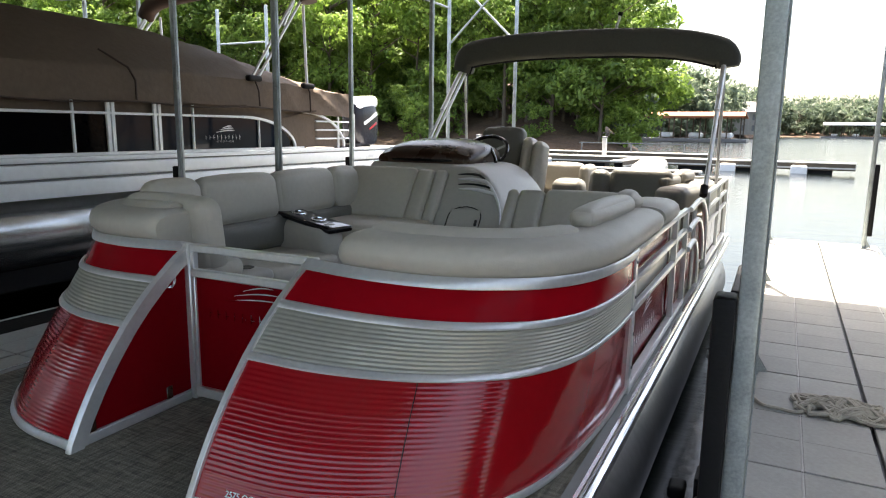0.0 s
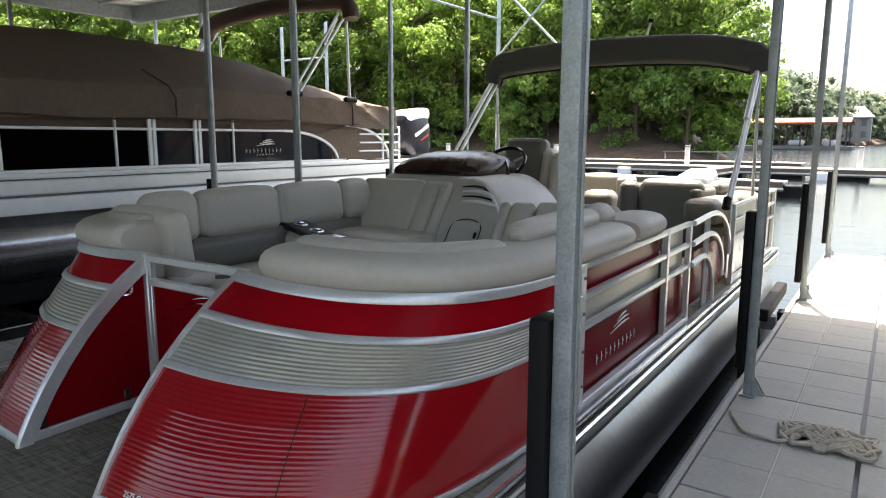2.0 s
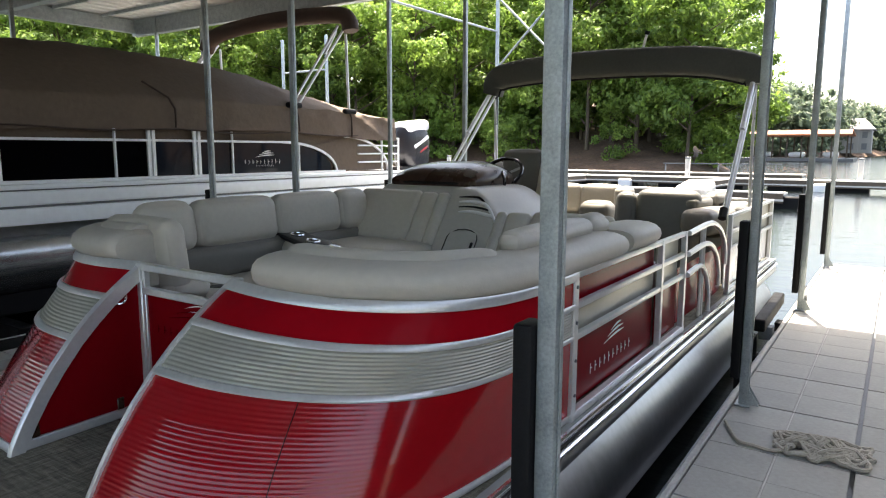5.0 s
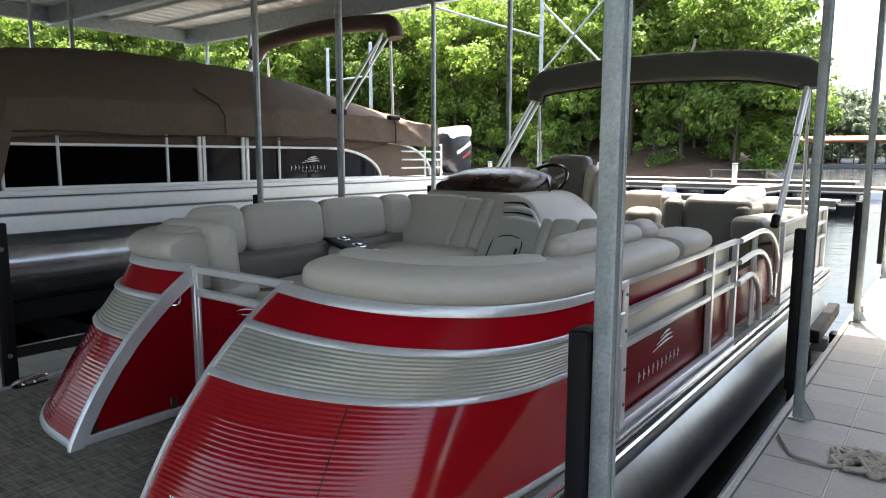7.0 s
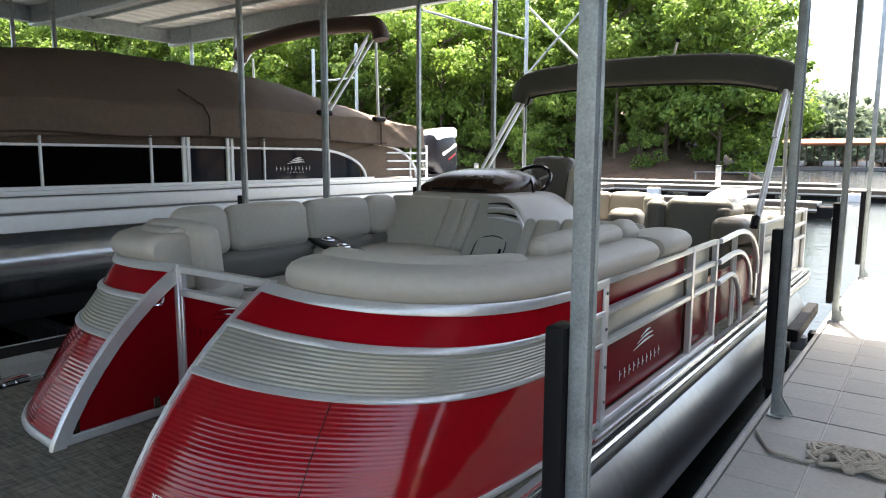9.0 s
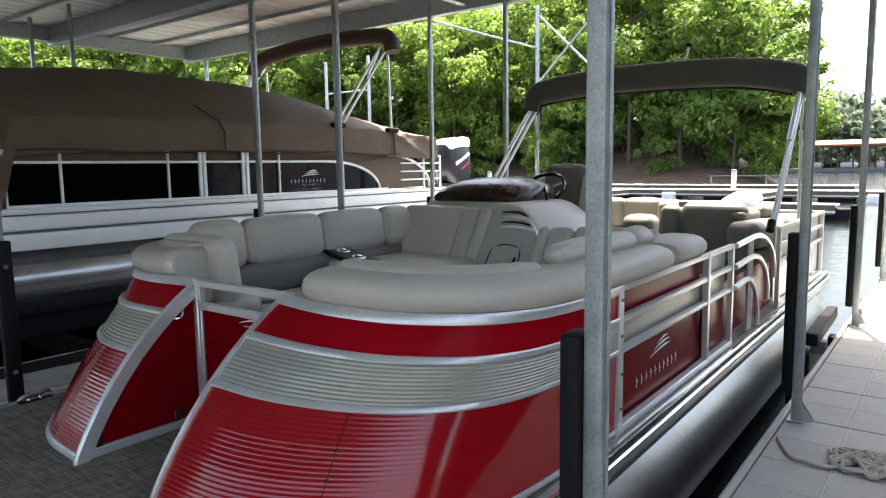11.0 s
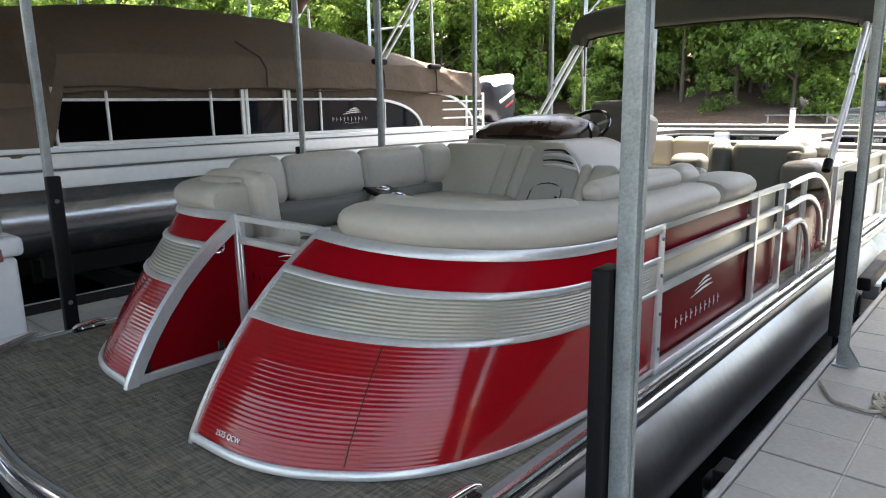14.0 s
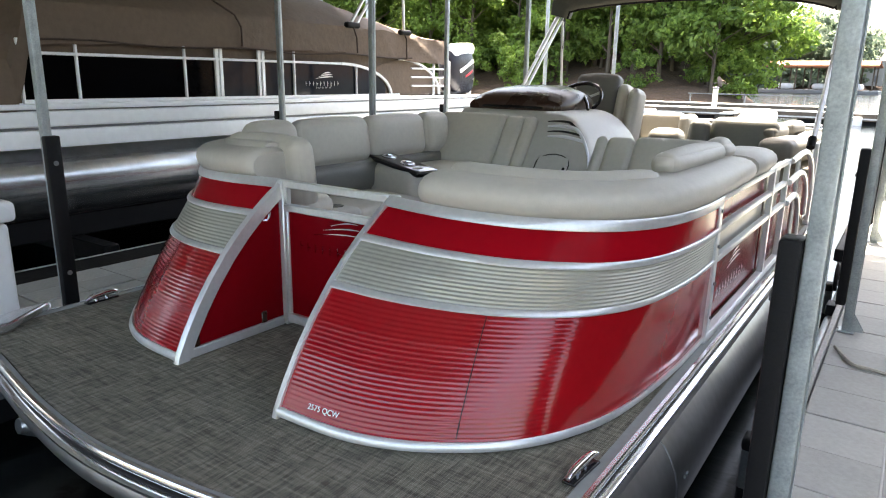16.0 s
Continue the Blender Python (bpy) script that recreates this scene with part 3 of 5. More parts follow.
def letter_bars(parent, material, m, s, n=10, thin=1.0):
    """A row of small upright marks, each a part of its own."""
    for k in range(n):
        bm = bmesh.new()
        x = (-1 + 2 * (k + 0.5) / n) * s
        w, h = 0.55 * s / n, 0.085 * s
        for a, b, c, d in ((-w, -w * (1 - 0.7 * thin), -h, h), (-w * 0.95, w * 0.5, -h * 0.12 * (k % 3), h * (0.35 * thin - 0.12 * (k % 3)))):
            bm.faces.new([bm.verts.new(m @ Vector((x + px, -0.002, pz))) for px, pz in ((a, c), (b, c), (b, d), (a, d))])
        part("letter_bar", bm, material, parent, "", False)


bm = swoosh(bmesh.new(), pose(0.02, 0.536, 1.075), 0.14, 0.5)
part("emblem", bm, CHROME, gate, "chrome swoosh emblem", False)
letter_bars(gate, CHROME, pose(0.0, 0.536, 1.005), 0.20, 10, 0.45)

# deck with a curved foredeck
front = [(-1.228, 0.10), (-1.223, -0.12), (-1.190, -0.255), (-1.12, -0.305), (-0.84, -0.35), (-0.41, -0.425), (0, -0.46), (0.41, -0.425), (0.84, -0.35), (1.12, -0.305), (1.190, -0.255), (1.223, -0.12), (1.228, 0.10)]
fc = [Vector((p.x, p.y, 0)) for p in spline([(x, y, 0) for x, y in front], 60)]
outline = [Vector((-1.228, 6.3, 0))] + fc + [Vector((1.228, 6.3, 0))]


def slab(pts, z0, z1):
    bm = bmesh.new()
    lo = [bm.verts.new((p.x, p.y, z0)) for p in pts]
    hi = [bm.verts.new((p.x, p.y, z1)) for p in pts]
    bm.faces.new(hi), bm.faces.new(lo[::-1])
    for i in range(len(pts)):
        j = (i + 1) % len(pts)
        bm.faces.new((lo[i], lo[j], hi[j], hi[i]))
    bmesh.ops.recalc_face_normals(bm, faces=bm.faces)
    return bm


def shrunk(pts, d):
    return [Vector((p.x * (1.228 - d) / 1.228, p.y + d if p.y < 3 else p.y - d, 0)) for p in pts]


part("deck", slab(shrunk(outline, 0.006), 0.53, DZ - 0.012), ALU, boat, "aluminium deck pan", False)
part("floor_covering", slab(shrunk(outline, 0.024), DZ - 0.011, DZ), CARPET, boat, "woven grey-brown vinyl floor", False)
edge = [Vector((-1.228, 6.3, 0))] + fc + [Vector((1.228, 6.3, 0))]


def edge_strip(out, z0, z1, lip):
    rows = []
    for i, p in enumerate(edge):
        t = (edge[min(i + 1, len(edge) - 1)] - edge[max(i - 1, 0)]).normalized()
        n = Vector((t.y, -t.x, 0))
        rows.append([p + n * o + Vector((0, 0, z)) for o, z in ((-lip, z0), (out * 0.6, z0), (out, z0 + (z1 - z0) * 0.3), (out, z0 + (z1 - z0) * 0.7), (out * 0.6, z1), (-lip, z1))])
    bm = grid(rows, True, True)
    bmesh.ops.recalc_face_normals(bm, faces=bm.faces)
    return bm


def border_strip():
    """Flat band between the woven floor and the rub rail, wider along the sides."""
    rows = []
    for i, p in enumerate(edge):
        t = (edge[min(i + 1, len(edge) - 1)] - edge[max(i - 1, 0)]).normalized()
        n = Vector((t.y, -t.x, 0))
        w = 0.020 + 0.016 * abs(n.x) ** 2
        rows.append([p - n * o + Vector((0, 0, z)) for o, z in ((0.0, 0.630), (0.0, 0.653), (w, 0.6525), (w, 0.630))])
    bm = grid(rows, True, True)
    bmesh.ops.recalc_face_normals(bm, faces=bm.faces)
    return bm


part("deck_border", border_strip(), BORDER, boat, "smooth grey deck border", False)
part("rub_rail", edge_strip(0.014, 0.632, 0.656, 0.004), POLISHED, boat, "polished aluminium rub rail round the deck")
part("rail_insert", edge_strip(0.008, 0.612, 0.631, 0.02), BLACK, boat, "black insert between the rub rails")
part("rub_rail", edge_strip(0.026, 0.590, 0.611, 0.02), POLISHED, boat, "polished aluminium rub rail round the deck")
part("rail_insert", edge_strip(0.012, 0.578, 0.589, 0.02), BLACK, boat, "black insert below the rub rails")
part("side_extrusion", edge_strip(0.016, 0.525, 0.577, 0.02), ALU_TUBE, boat, "aluminium side extrusion")

# pontoons
for side in (1, -1):
    prof = [(0.0, 0.03), (0.02, 0.09), (0.05, 0.18), (0.09, 0.26), (0.13, 0.305), (0.18, 0.32), (0.30, 0.32), (0.95, 0.32), (0.98, 0.30), (1.0, 0.22)]
    pts = [Vector((side * 0.945, -0.28 + 6.6 * t, 0.215 + (0.10 * (1 - t / 0.18) ** 2 if t < 0.18 else 0))) for t, r in prof]
    p = part("pontoon", tube(pts, [r for t, r in prof], 40), ALU_TUBE, boat, "brushed aluminium pontoon tube")
    part("nose_weld", tube([(side * 0.945 + 0.30 * math.cos(a), 0.26 + 0.10 * math.sin(a), 0.245 + 0.30 * math.sin(a)) for a in np.linspace(0, 2 * math.pi, 41)], 0.004, 6), GALV_DARK, p)
    part("keel_strake", box(side * 1.13 - 0.012, side * 1.13 + 0.05, 1.0, 6.0, 0.02, 0.035), ALU_TUBE, p, smooth=False)
    part("weld_seam", tube([(side * 0.945 + 0.3215 * math.cos(a), 0.93, 0.215 + 0.3215 * math.sin(a)) for a in np.linspace(0, 2 * math.pi, 41)], 0.004, 6), ALU_TUBE, p)
    for k in range(2):
        part("rivet", tube([(side * (0.945 + 0.318), 1.02 + 0.03 * k, 0.26), (side * (0.945 + 0.325), 1.02 + 0.03 * k, 0.26)], 0.008, 8), GALV_DARK, p)
for y in np.arange(0.3, 6.2, 0.6):
    part("cross_member", box(-1.0, 1.0, y - 0.03, y + 0.03, 0.45, 0.524), ALU_TUBE, boat, smooth=False)
# bow cleats and corner castings
for side in (1, -1):
    horn = spline([(side * 1.172, 0.15, 0.670), (side * 1.174, 0.18, 0.680), (side * 1.178, 0.23, 0.684), (side * 1.182, 0.275, 0.684), (side * 1.186, 0.305, 0.676)], 14)
    c = part("bow_cleat", tube(horn, [0.004 + 0.009 * math.sin(math.pi * (0.12 + 0.76 * k / 14)) for k in range(15)], 10), CHROME, boat, "low polished chrome cleat")
    part("cleat_base", cushion(0.019, 0.075, 0.004, 0.004, pose(side * 1.178, 0.225, 0.6568, 0, 0, -4 * side), 0), BLACK_GLOSS, c)
    for y in (0.20, 0.25):
        part("cleat_foot", tube([(side * 1.178, y, 0.655), (side * 1.178, y, 0.682)], 0.008, 8), CHROME, c)
    bm = bmesh.new()
    corner = [Vector(v) for v in ((1.230, 0.03, 0), (1.226, -0.13, 0), (1.18, -0.25, 0), (1.08, -0.29, 0), (1.08, -0.20, 0), (1.16, -0.08, 0))]
    bm = slab([Vector((side * v.x, v.y, 0)) for v in corner], 0.656, 0.694)
    bmesh.ops.bevel(bm, geom=bm.edges[:], offset=0.008, segments=2, affect="EDGES")
    part("corner_casting", bm, POLISHED, boat, "polished corner casting with docking lamp")

# side fences
RAILS = (1.233, 1.112, 0.988)
for side in (1, -1):
    x = side * 1.19
    for y0, y1 in ((1.385, 2.49), (2.55, 2.95), (4.25, 6.10)):
        # paler upper and aft panels: bright reflections are put into the colour
        f = part("side_panel", box(x - side * 0.034, x - side * 0.026, y0, y1, 0.69, 0.985), RED_SHADED if y0 < 4 else WHITE, boat, "red side panel with a chrome emblem" if y0 < 2 else "", False)
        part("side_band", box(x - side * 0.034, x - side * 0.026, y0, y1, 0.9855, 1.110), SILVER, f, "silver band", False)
        part("side_upper", box(x - side * 0.034, x - side * 0.026, y0, y1, 1.1105, 1.235), RED_SHADED if y0 < 2 else SILVER, f, "", False)
        if y0 < 2:
            m = pose(x - side * 0.024, 1.92, 0.875, 0, 0, 90 * side)
            part("emblem", swoosh(bmesh.new(), m, 0.13, 1.25), BRIGHT, f, "chrome swoosh emblem", False)
            letter_bars(f, BRIGHT, pose(x - side * 0.024, 1.90, 0.79, 0, 0, 90 * side), 0.27, 10, 0.7)
    for z in RAILS:
        part("side_rail", box(x - 0.014, x + 0.014, 1.372, 3.0, z - 0.013, z + 0.013, 0.005, 2), ALU, boat)
        part("side_rail", box(x - 0.014, x + 0.014, 4.22, 6.12, z - 0.013, z + 0.013, 0.005, 2), ALU, boat)
    part("side_rail", box(x - 0.018, x + 0.018, 1.372, 3.0, 0.654, 0.690, 0.004), ALU, boat)
    part("side_rail", box(x - 0.018, x + 0.018, 4.22, 6.12, 0.654, 0.690, 0.004), ALU, boat)
    for y in (1.385, 2.52, 2.975, 4.24, 5.2, 6.11):
        w = 0.022 if y < 1.5 else 0.018
        post = part("rail_post", box(x - 0.012, x + 0.017, y - w, y + w, 0.652, 1.246, 0.003), ALU, boat, "aluminium fence post")
        if y < 1.5:
            for z in (0.76, 0.90, 1.05, 1.19):
                part("rivet", tube([(x + side * 0.016, y, z), (x + side * 0.022, y, z)], 0.007, 8), GALV_DARK, post)
    # arched boarding gate
    for ya, za, yb in ((3.0, 1.233, 4.0), (3.0, 1.112, 3.82), (3.0, 0.99, 3.55)):
        part("gate_arch", tube([(x + side * 0.02, p.y, p.z) for p in spline([(0, ya, za), (0, ya + (yb - ya) * 0.55, za + 0.012), (0, ya + (yb - ya) * 0.85, za - 0.07), (0, yb, za - 0.20), (0, yb + 0.02, za - 0.32)], 16)], 0.017, 8), ALU, boat)
    part("gate_panel", box(x - side * 0.050, x - side * 0.042, 3.02, 4.18, 0.69, 1.02), RED_SHADED, boat, "red panel of the boarding gate", False)
    for y in (3.40, 3.46):
        part("gate_bar", tube([(x, y, 0.66), (x, y, 1.23)], 0.011, 8), ALU, boat)
part("stern_rail", box(-1.2, 1.2, 6.10, 6.13, 1.22, 1.246, 0.004), ALU, boat)
part("stern_panel", box(-1.18, 1.18, 6.11, 6.12, 0.68, 1.20), SILVER, boat, "", False)

# upholstery
def top_path(side):
    """The line of the top rail, carried on along the side fence."""
    pts = [Vector((p.x, p.y, -drop(k, 1.25))) for k, p in enumerate(top_c)] + [Vector((1.20, 1.37 + 0.06 * j, -0.017)) for j in range(1, 22)]
    return [Vector((side * p.x, p.y + (port_shift(p.x) if side < 0 else 0), p.z)) for p in pts]


def roll(name, side, i0, i1, sec, label, lift=0.0, ends=3, centre=(-0.09, 1.25)):
    path = top_path(side)[i0:i1]
    n = len(path)
    rows = []
    for i in range(n):
        p, a, b = path[i], path[max(i - 1, 0)], path[min(i + 1, n - 1)]
        t = b - a
        t = Vector((t.x, t.y, 0)).normalized()
        nr = Vector((t.y, -t.x, 0)) * side
        e = min(i, n - 1 - i)
        s = 1.0 if e >= ends else math.sqrt(max(0.0, 1 - ((ends - e) / (ends + 0.3)) ** 2))
        row = []
        for o, z in sec:
            oo, zz = centre[0] + (o - centre[0]) * (0.72 + 0.28 * s), centre[1] + (z - centre[1]) * (0.72 + 0.28 * s)
            q = p + nr * (oo - 0.014)
            w = 0.0025 * noise.noise(Vector((q.x * 9, q.y * 9, z * 9)))
            row.append(Vector((q.x, q.y, p.z + zz + lift + w)))
        rows.append(row)
    bm = grid(rows, True, True)
    bmesh.ops.recalc_face_normals(bm, faces=bm.faces)
    return part(name, bm, VINYL, boat, label)


OUTER = [(0.018, 1.264), (0.036, 1.285), (0.042, 1.312), (0.034, 1.338), (0.012, 1.357), (-0.025, 1.368), (-0.075, 1.372), (-0.140, 1.370), (-0.180, 1.362), (-0.200, 1.34), (-0.205, 1.24), (-0.195, 1.10), (-0.03, 1.10), (-0.02, 1.255)]
INNER = [(-0.085 + 0.0, 1.362), (-0.078, 1.385), (-0.092, 1.405), (-0.120, 1.414), (-0.160, 1.412), (-0.192, 1.398), (-0.204, 1.37), (-0.200, 1.33), (-0.10, 1.33)]
for side in (1, -1):
    roll("bolster", side, 8, 83 if side > 0 else 60, OUTER, "long grey vinyl bolster on top of the bow panel")
    roll("bolster_roll", side, 11, 58 if side > 0 else 44, INNER, "raised grey vinyl roll", lift=-0.020, centre=(-0.14, 1.37))
roll("end_bolster", 1, 83, 91, OUTER, "short grey vinyl end bolster", 0.004, 2)


def pad(name, hx, hy, hz, m, material=VINYL, parent=None, r=0.045, puff=0.014, label=""):
    return part(name, cushion(hx, hy, hz, r, m, puff), material, parent or boat, label)


# port lounge: base, seat pads, back pads
lounge = part("lounge_base", box(-1.10, -0.66, 1.0, 2.75, 0.652, 0.87, 0.015, 2), VINYL_DARK, boat, "grey moulded lounge base with padded back cushions")
part("lounge_base", box(-0.90, -0.40, 0.72, 0.995, 0.652, 0.87, 0.015, 2), VINYL_DARK, boat)
for y0, y1 in ((0.80, 1.32), (1.33, 1.93), (1.94, 2.78)):
    pad("seat_pad", 0.24, (y1 - y0) / 2, 0.06, pose(-0.82, (y0 + y1) / 2, 0.92), parent=lounge)
pad("back_roll", 0.05, 0.90, 0.09, pose(-1.03, 1.85, 1.07), VINYL_DARK, lounge)
for y0, y1 in ((1.02, 1.335), (1.345, 1.925), (1.935, 2.50), (2.51, 2.80)):
    pad("back_pad", 0.075, (y1 - y0) / 2, 0.135, pose(-1.075, (y0 + y1) / 2, 1.285, 0, -8, 0), parent=lounge, r=0.06)
pad("bow_back_pad", 0.25, 0.06, 0.165, pose(-0.62, 0.775, 1.238, 6), parent=lounge, r=0.055)
pad("arm_roll", 0.055, 0.10, 0.055, pose(-0.42, 0.83, 1.09), parent=lounge, r=0.05)
# moulded cup-holder shelf beside the bow gate
shelf = pad("cup_shelf", 0.20, 0.10, 0.035, pose(-0.56, 1.01, 1.022), GELCOAT, lounge, 0.03, 0.0, "grey moulded shelf with two cup holders")
for x, y in ((-0.66, 0.98), (-0.48, 1.04)):
    part("cup_holder", tube([(x, y, 1.040), (x, y, 1.0595)], 0.040, 20), BLACK_GLOSS, shelf, "dark round cup holder")
# chaise back in front of the helm, reclined against the console
RECLINE = -34
chaise = pad("chaise_back", 0.268, 0.065, 0.205, pose(-0.845, 2.79, 1.23, RECLINE), parent=None, r=0.032, puff=0.010, label="grey pleated chaise backrest")
for x, w in ((-0.505, 0.066), (-0.388, 0.045)):
    pad("pleat", w, 0.065, 0.200, pose(x, 2.785, 1.224, RECLINE), parent=chaise, r=0.030, puff=0.008)
pad("chaise_seat", 0.38, 0.26, 0.06, pose(-0.72, 2.46, 1.035), r=0.05)
part("chaise_base", box(-1.10, -0.34, 2.24, 2.70, 0.652, 0.985, 0.015, 2), VINYL_DARK, boat)
# starboard lounge
slounge = part("lounge_base", box(0.66, 1.10, 1.0, 2.45, 0.652, 0.87, 0.015, 2), VINYL_DARK, boat, "grey moulded lounge base with padded cushions")
part("lounge_base", box(0.40, 0.90, 0.70, 0.995, 0.652, 0.87, 0.015, 2), VINYL_DARK, boat)
for y0, y1 in ((0.80, 1.32), (1.33, 1.93), (1.94, 2.45)):
    pad("seat_pad", 0.24, (y1 - y0) / 2, 0.06, pose(0.82, (y0 + y1) / 2, 0.92), parent=slounge)
pad("head_roll", 0.05, 0.33, 0.040, pose(1.055, 1.45, 1.375, 0, 0, -2), parent=slounge, r=0.038)
pad("head_roll", 0.055, 0.10, 0.045, pose(1.05, 1.90, 1.370), parent=slounge, r=0.045)
schaise = pad("chaise_back", 0.238, 0.065, 0.205, pose(0.722, 2.39, 1.165, RECLINE), label="grey pleated chaise backrest", r=0.032, puff=0.010)
for x, w in ((0.402, 0.076), (0.288, 0.034)):
    pad("pleat", w, 0.065, 0.200, pose(x, 2.385, 1.158, RECLINE), parent=schaise, r=0.028, puff=0.008)
part("chaise_base", box(0.27, 1.12, 2.47, 2.74, 0.652, 1.10, 0.015, 2), VINYL_DARK, boat)
part("chaise_shell", cushion(0.36, 0.05, 0.12, 0.03, pose(0.62, 2.575, 1.20, RECLINE), 0), GELCOAT, boat, "grey moulded shell behind the chaise back")
# drink console on the port lounge
dc = part("drink_console", cushion(0.25, 0.085, 0.16, 0.06, pose(-0.84, 1.96, 0.98, 0, 0, -12), 0), VINYL, boat, "grey armrest console with a glossy black cup-holder top")
top = part("console_top", cushion(0.30, 0.095, 0.018, 0.016, pose(-0.86, 1.99, 1.150, 0, 8, -12), 0), BLACK_GLOSS, dc, "glossy black cup-holder top")
for dx in (-0.08, 0.10):
    c = pose(-0.86, 1.99, 1.150, 0, 8, -12)
    part("cup_ring", tube([c @ Vector((dx + 0.04 * math.cos(a), 0.04 * math.sin(a), 0.020)) for a in np.linspace(0, 2 * math.pi, 25)], 0.006, 8), CHROME, top)

# helm console: a sloping moulded front that rounds over to starboard
def helm_top(x):
    u = min(1.0, max(0.0, (x + 0.26) / 0.36))
    return 1.445 - 0.40 * (1 - math.sqrt(1 - u * u))


def helm_front(x, z):
    y = 2.50 + 0.12 * (z - 0.66) / 0.42 if z < 1.08 else 2.62 + 0.75 * (z - 1.08)
    u = max(0.0, (x + 0.10) / 0.20)
    return y + (0.17 if x < -0.335 else 0.0) + 0.10 * u * u


rows = []
for x in [-1.08, -0.80, -0.50, -0.345, -0.330] + [-0.30 + 0.0175 * k for k in range(23)] + [0.0955, 0.0985, 0.0998]:
    zt = helm_top(x)
    row = [Vector((x, helm_front(x, z), z)) for z in [0.654 + (zt - 0.03 - 0.654) * k / 14 for k in range(15)]]
    f = helm_front(x, zt)
    row += [Vector((x, f + 0.004, zt - 0.012)), Vector((x, f + 0.022, zt)), Vector((x, f + 0.06, zt + 0.004))]
    row += [Vector((x, 3.30, zt + 0.008)), Vector((x, 3.62, zt + 0.004)), Vector((x, 3.70, zt - 0.03)), Vector((x, 3.73, zt - 0.10)), Vector((x, 3.74, 0.654))]
    rows.append(row)
bm = grid(rows, True, True)
bmesh.ops.recalc_face_normals(bm, faces=bm.faces)
helm = part("helm_console", bm, GELCOAT, boat, "grey moulded helm console with a dark glossy dash")
rows = []
for dy, zc, zr, xr in ((-0.40, 1.46, 0.03, 0.40), (-0.385, 1.465, 0.065, 0.44), (-0.30, 1.475, 0.10, 0.46), (-0.15, 1.485, 0.122, 0.465), (0.0, 1.49, 0.13, 0.465), (0.15, 1.48, 0.115, 0.45), (0.22, 1.46, 0.06, 0.40)):
    rows.append([(-0.675 + xr * 0.86 * math.copysign(abs(math.cos(a)) ** 0.6, math.cos(a)), 3.50 + dy, zc + zr * math.copysign(abs(math.sin(a)) ** 0.75, math.sin(a))) for a in np.linspace(0, 2 * math.pi, 36, endpoint=False)])
bm = grid(rows, True, True)
bmesh.ops.recalc_face_normals(bm, faces=bm.faces)
dash = part("dash_hood", bm, BROWN_GLOSS, helm, "dark brown glossy dash hood")
part("windscreen", tube(spline([(-0.62, 3.60, 1.612), (-0.46, 3.58, 1.600), (-0.33, 3.52, 1.562), (-0.25, 3.44, 1.505), (-0.21, 3.38, 1.455)], 20), 0.012, 8), BLACK_GLOSS, dash, "black windscreen frame")
part("hood_lip", tube(spline([(-1.04, 3.20, 1.47), (-0.98, 3.12, 1.468), (-0.68, 3.09, 1.468), (-0.38, 3.12, 1.466), (-0.31, 3.20, 1.466)], 24), 0.010, 8), BLACK_GLOSS, dash, "dark lip along the foot of the hood")
for k, (z, r, g) in enumerate(((1.392, 0.009, BLACK_GLOSS), (1.362, 0.013, BRIGHT), (1.330, 0.008, BLACK_GLOSS), (1.300, 0.012, BRIGHT))):
    xs = [-0.262 + 0.012 * k + (0.352 - 0.006 * k) * i / 16 for i in range(17)]
    line = []
    for i, x in enumerate(xs):
        zz = min(z + 0.012 * math.sin(math.pi * i / 16) - 0.055 * (i / 16) ** 2, helm_top(x) - 0.012)
        line.append((x, helm_front(x, zz) - 0.003, zz))
    part("chrome_stripe", tube(line, [r * (0.25 + 0.75 * math.sin(math.pi * (0.08 + 0.84 * i / 16))) for i in range(17)], 8), g, helm)
door_edge = [(0.0, 0.12), (0.05, 0.112), (0.10, 0.088), (0.115, 0.05), (0.118, -0.11), (-0.118, -0.11), (-0.115, 0.05), (-0.10, 0.088), (-0.05, 0.112), (0.0, 0.12)]
slope = pose(-0.125, helm_front(-0.125, 1.10) - 0.002, 1.10, -36.9)
door = part("console_door", cushion(0.112, 0.007, 0.105, 0.02, slope, 0.002), GELCOAT, helm, "moulded storage door")
part("door_gasket", tube([slope @ Vector((x, -0.003, z)) for x, z in door_edge], 0.0035, 6), BLACK, door)
part("latch", cushion(0.008, 0.008, 0.022, 0.006, slope @ pose(0.092, -0.010, 0.0), 0), BLACK_GLOSS, door)
wheel = part("steering_wheel", tube([pose(-0.44, 3.72, 1.515, 42) @ Vector((0.18 * math.cos(a), 0.18 * math.sin(a), 0)) for a in np.linspace(0, 2 * math.pi, 33)], 0.015, 8), BLACK_GLOSS, helm, "black steering wheel")
for a in (0.5, 2.6, 4.7):
    m = pose(-0.44, 3.72, 1.515, 42)
    part("spoke", tube([m @ Vector((0, 0, -0.02)), m @ Vector((0.175 * math.cos(a), 0.175 * math.sin(a), 0))], 0.011, 6), ALU, wheel)
# helm chair
chair = pad("helm_chair", 0.185, 0.07, 0.35, pose(-0.465, 4.16, 1.355, -8), VINYL_DARK, None, 0.045, label="high-backed grey vinyl helm chair")
for x, y, z in ((-0.215, 4.08, 1.33), (-0.105, 4.02, 1.30), (-0.70, 4.10, 1.31)):
    pad("side_bolster", 0.045, 0.11, 0.29, pose(x, y, z, -8, 4), parent=chair, r=0.04)
pad("seat", 0.25, 0.24, 0.07, pose(-0.46, 3.96, 1.10), parent=chair, r=0.06)
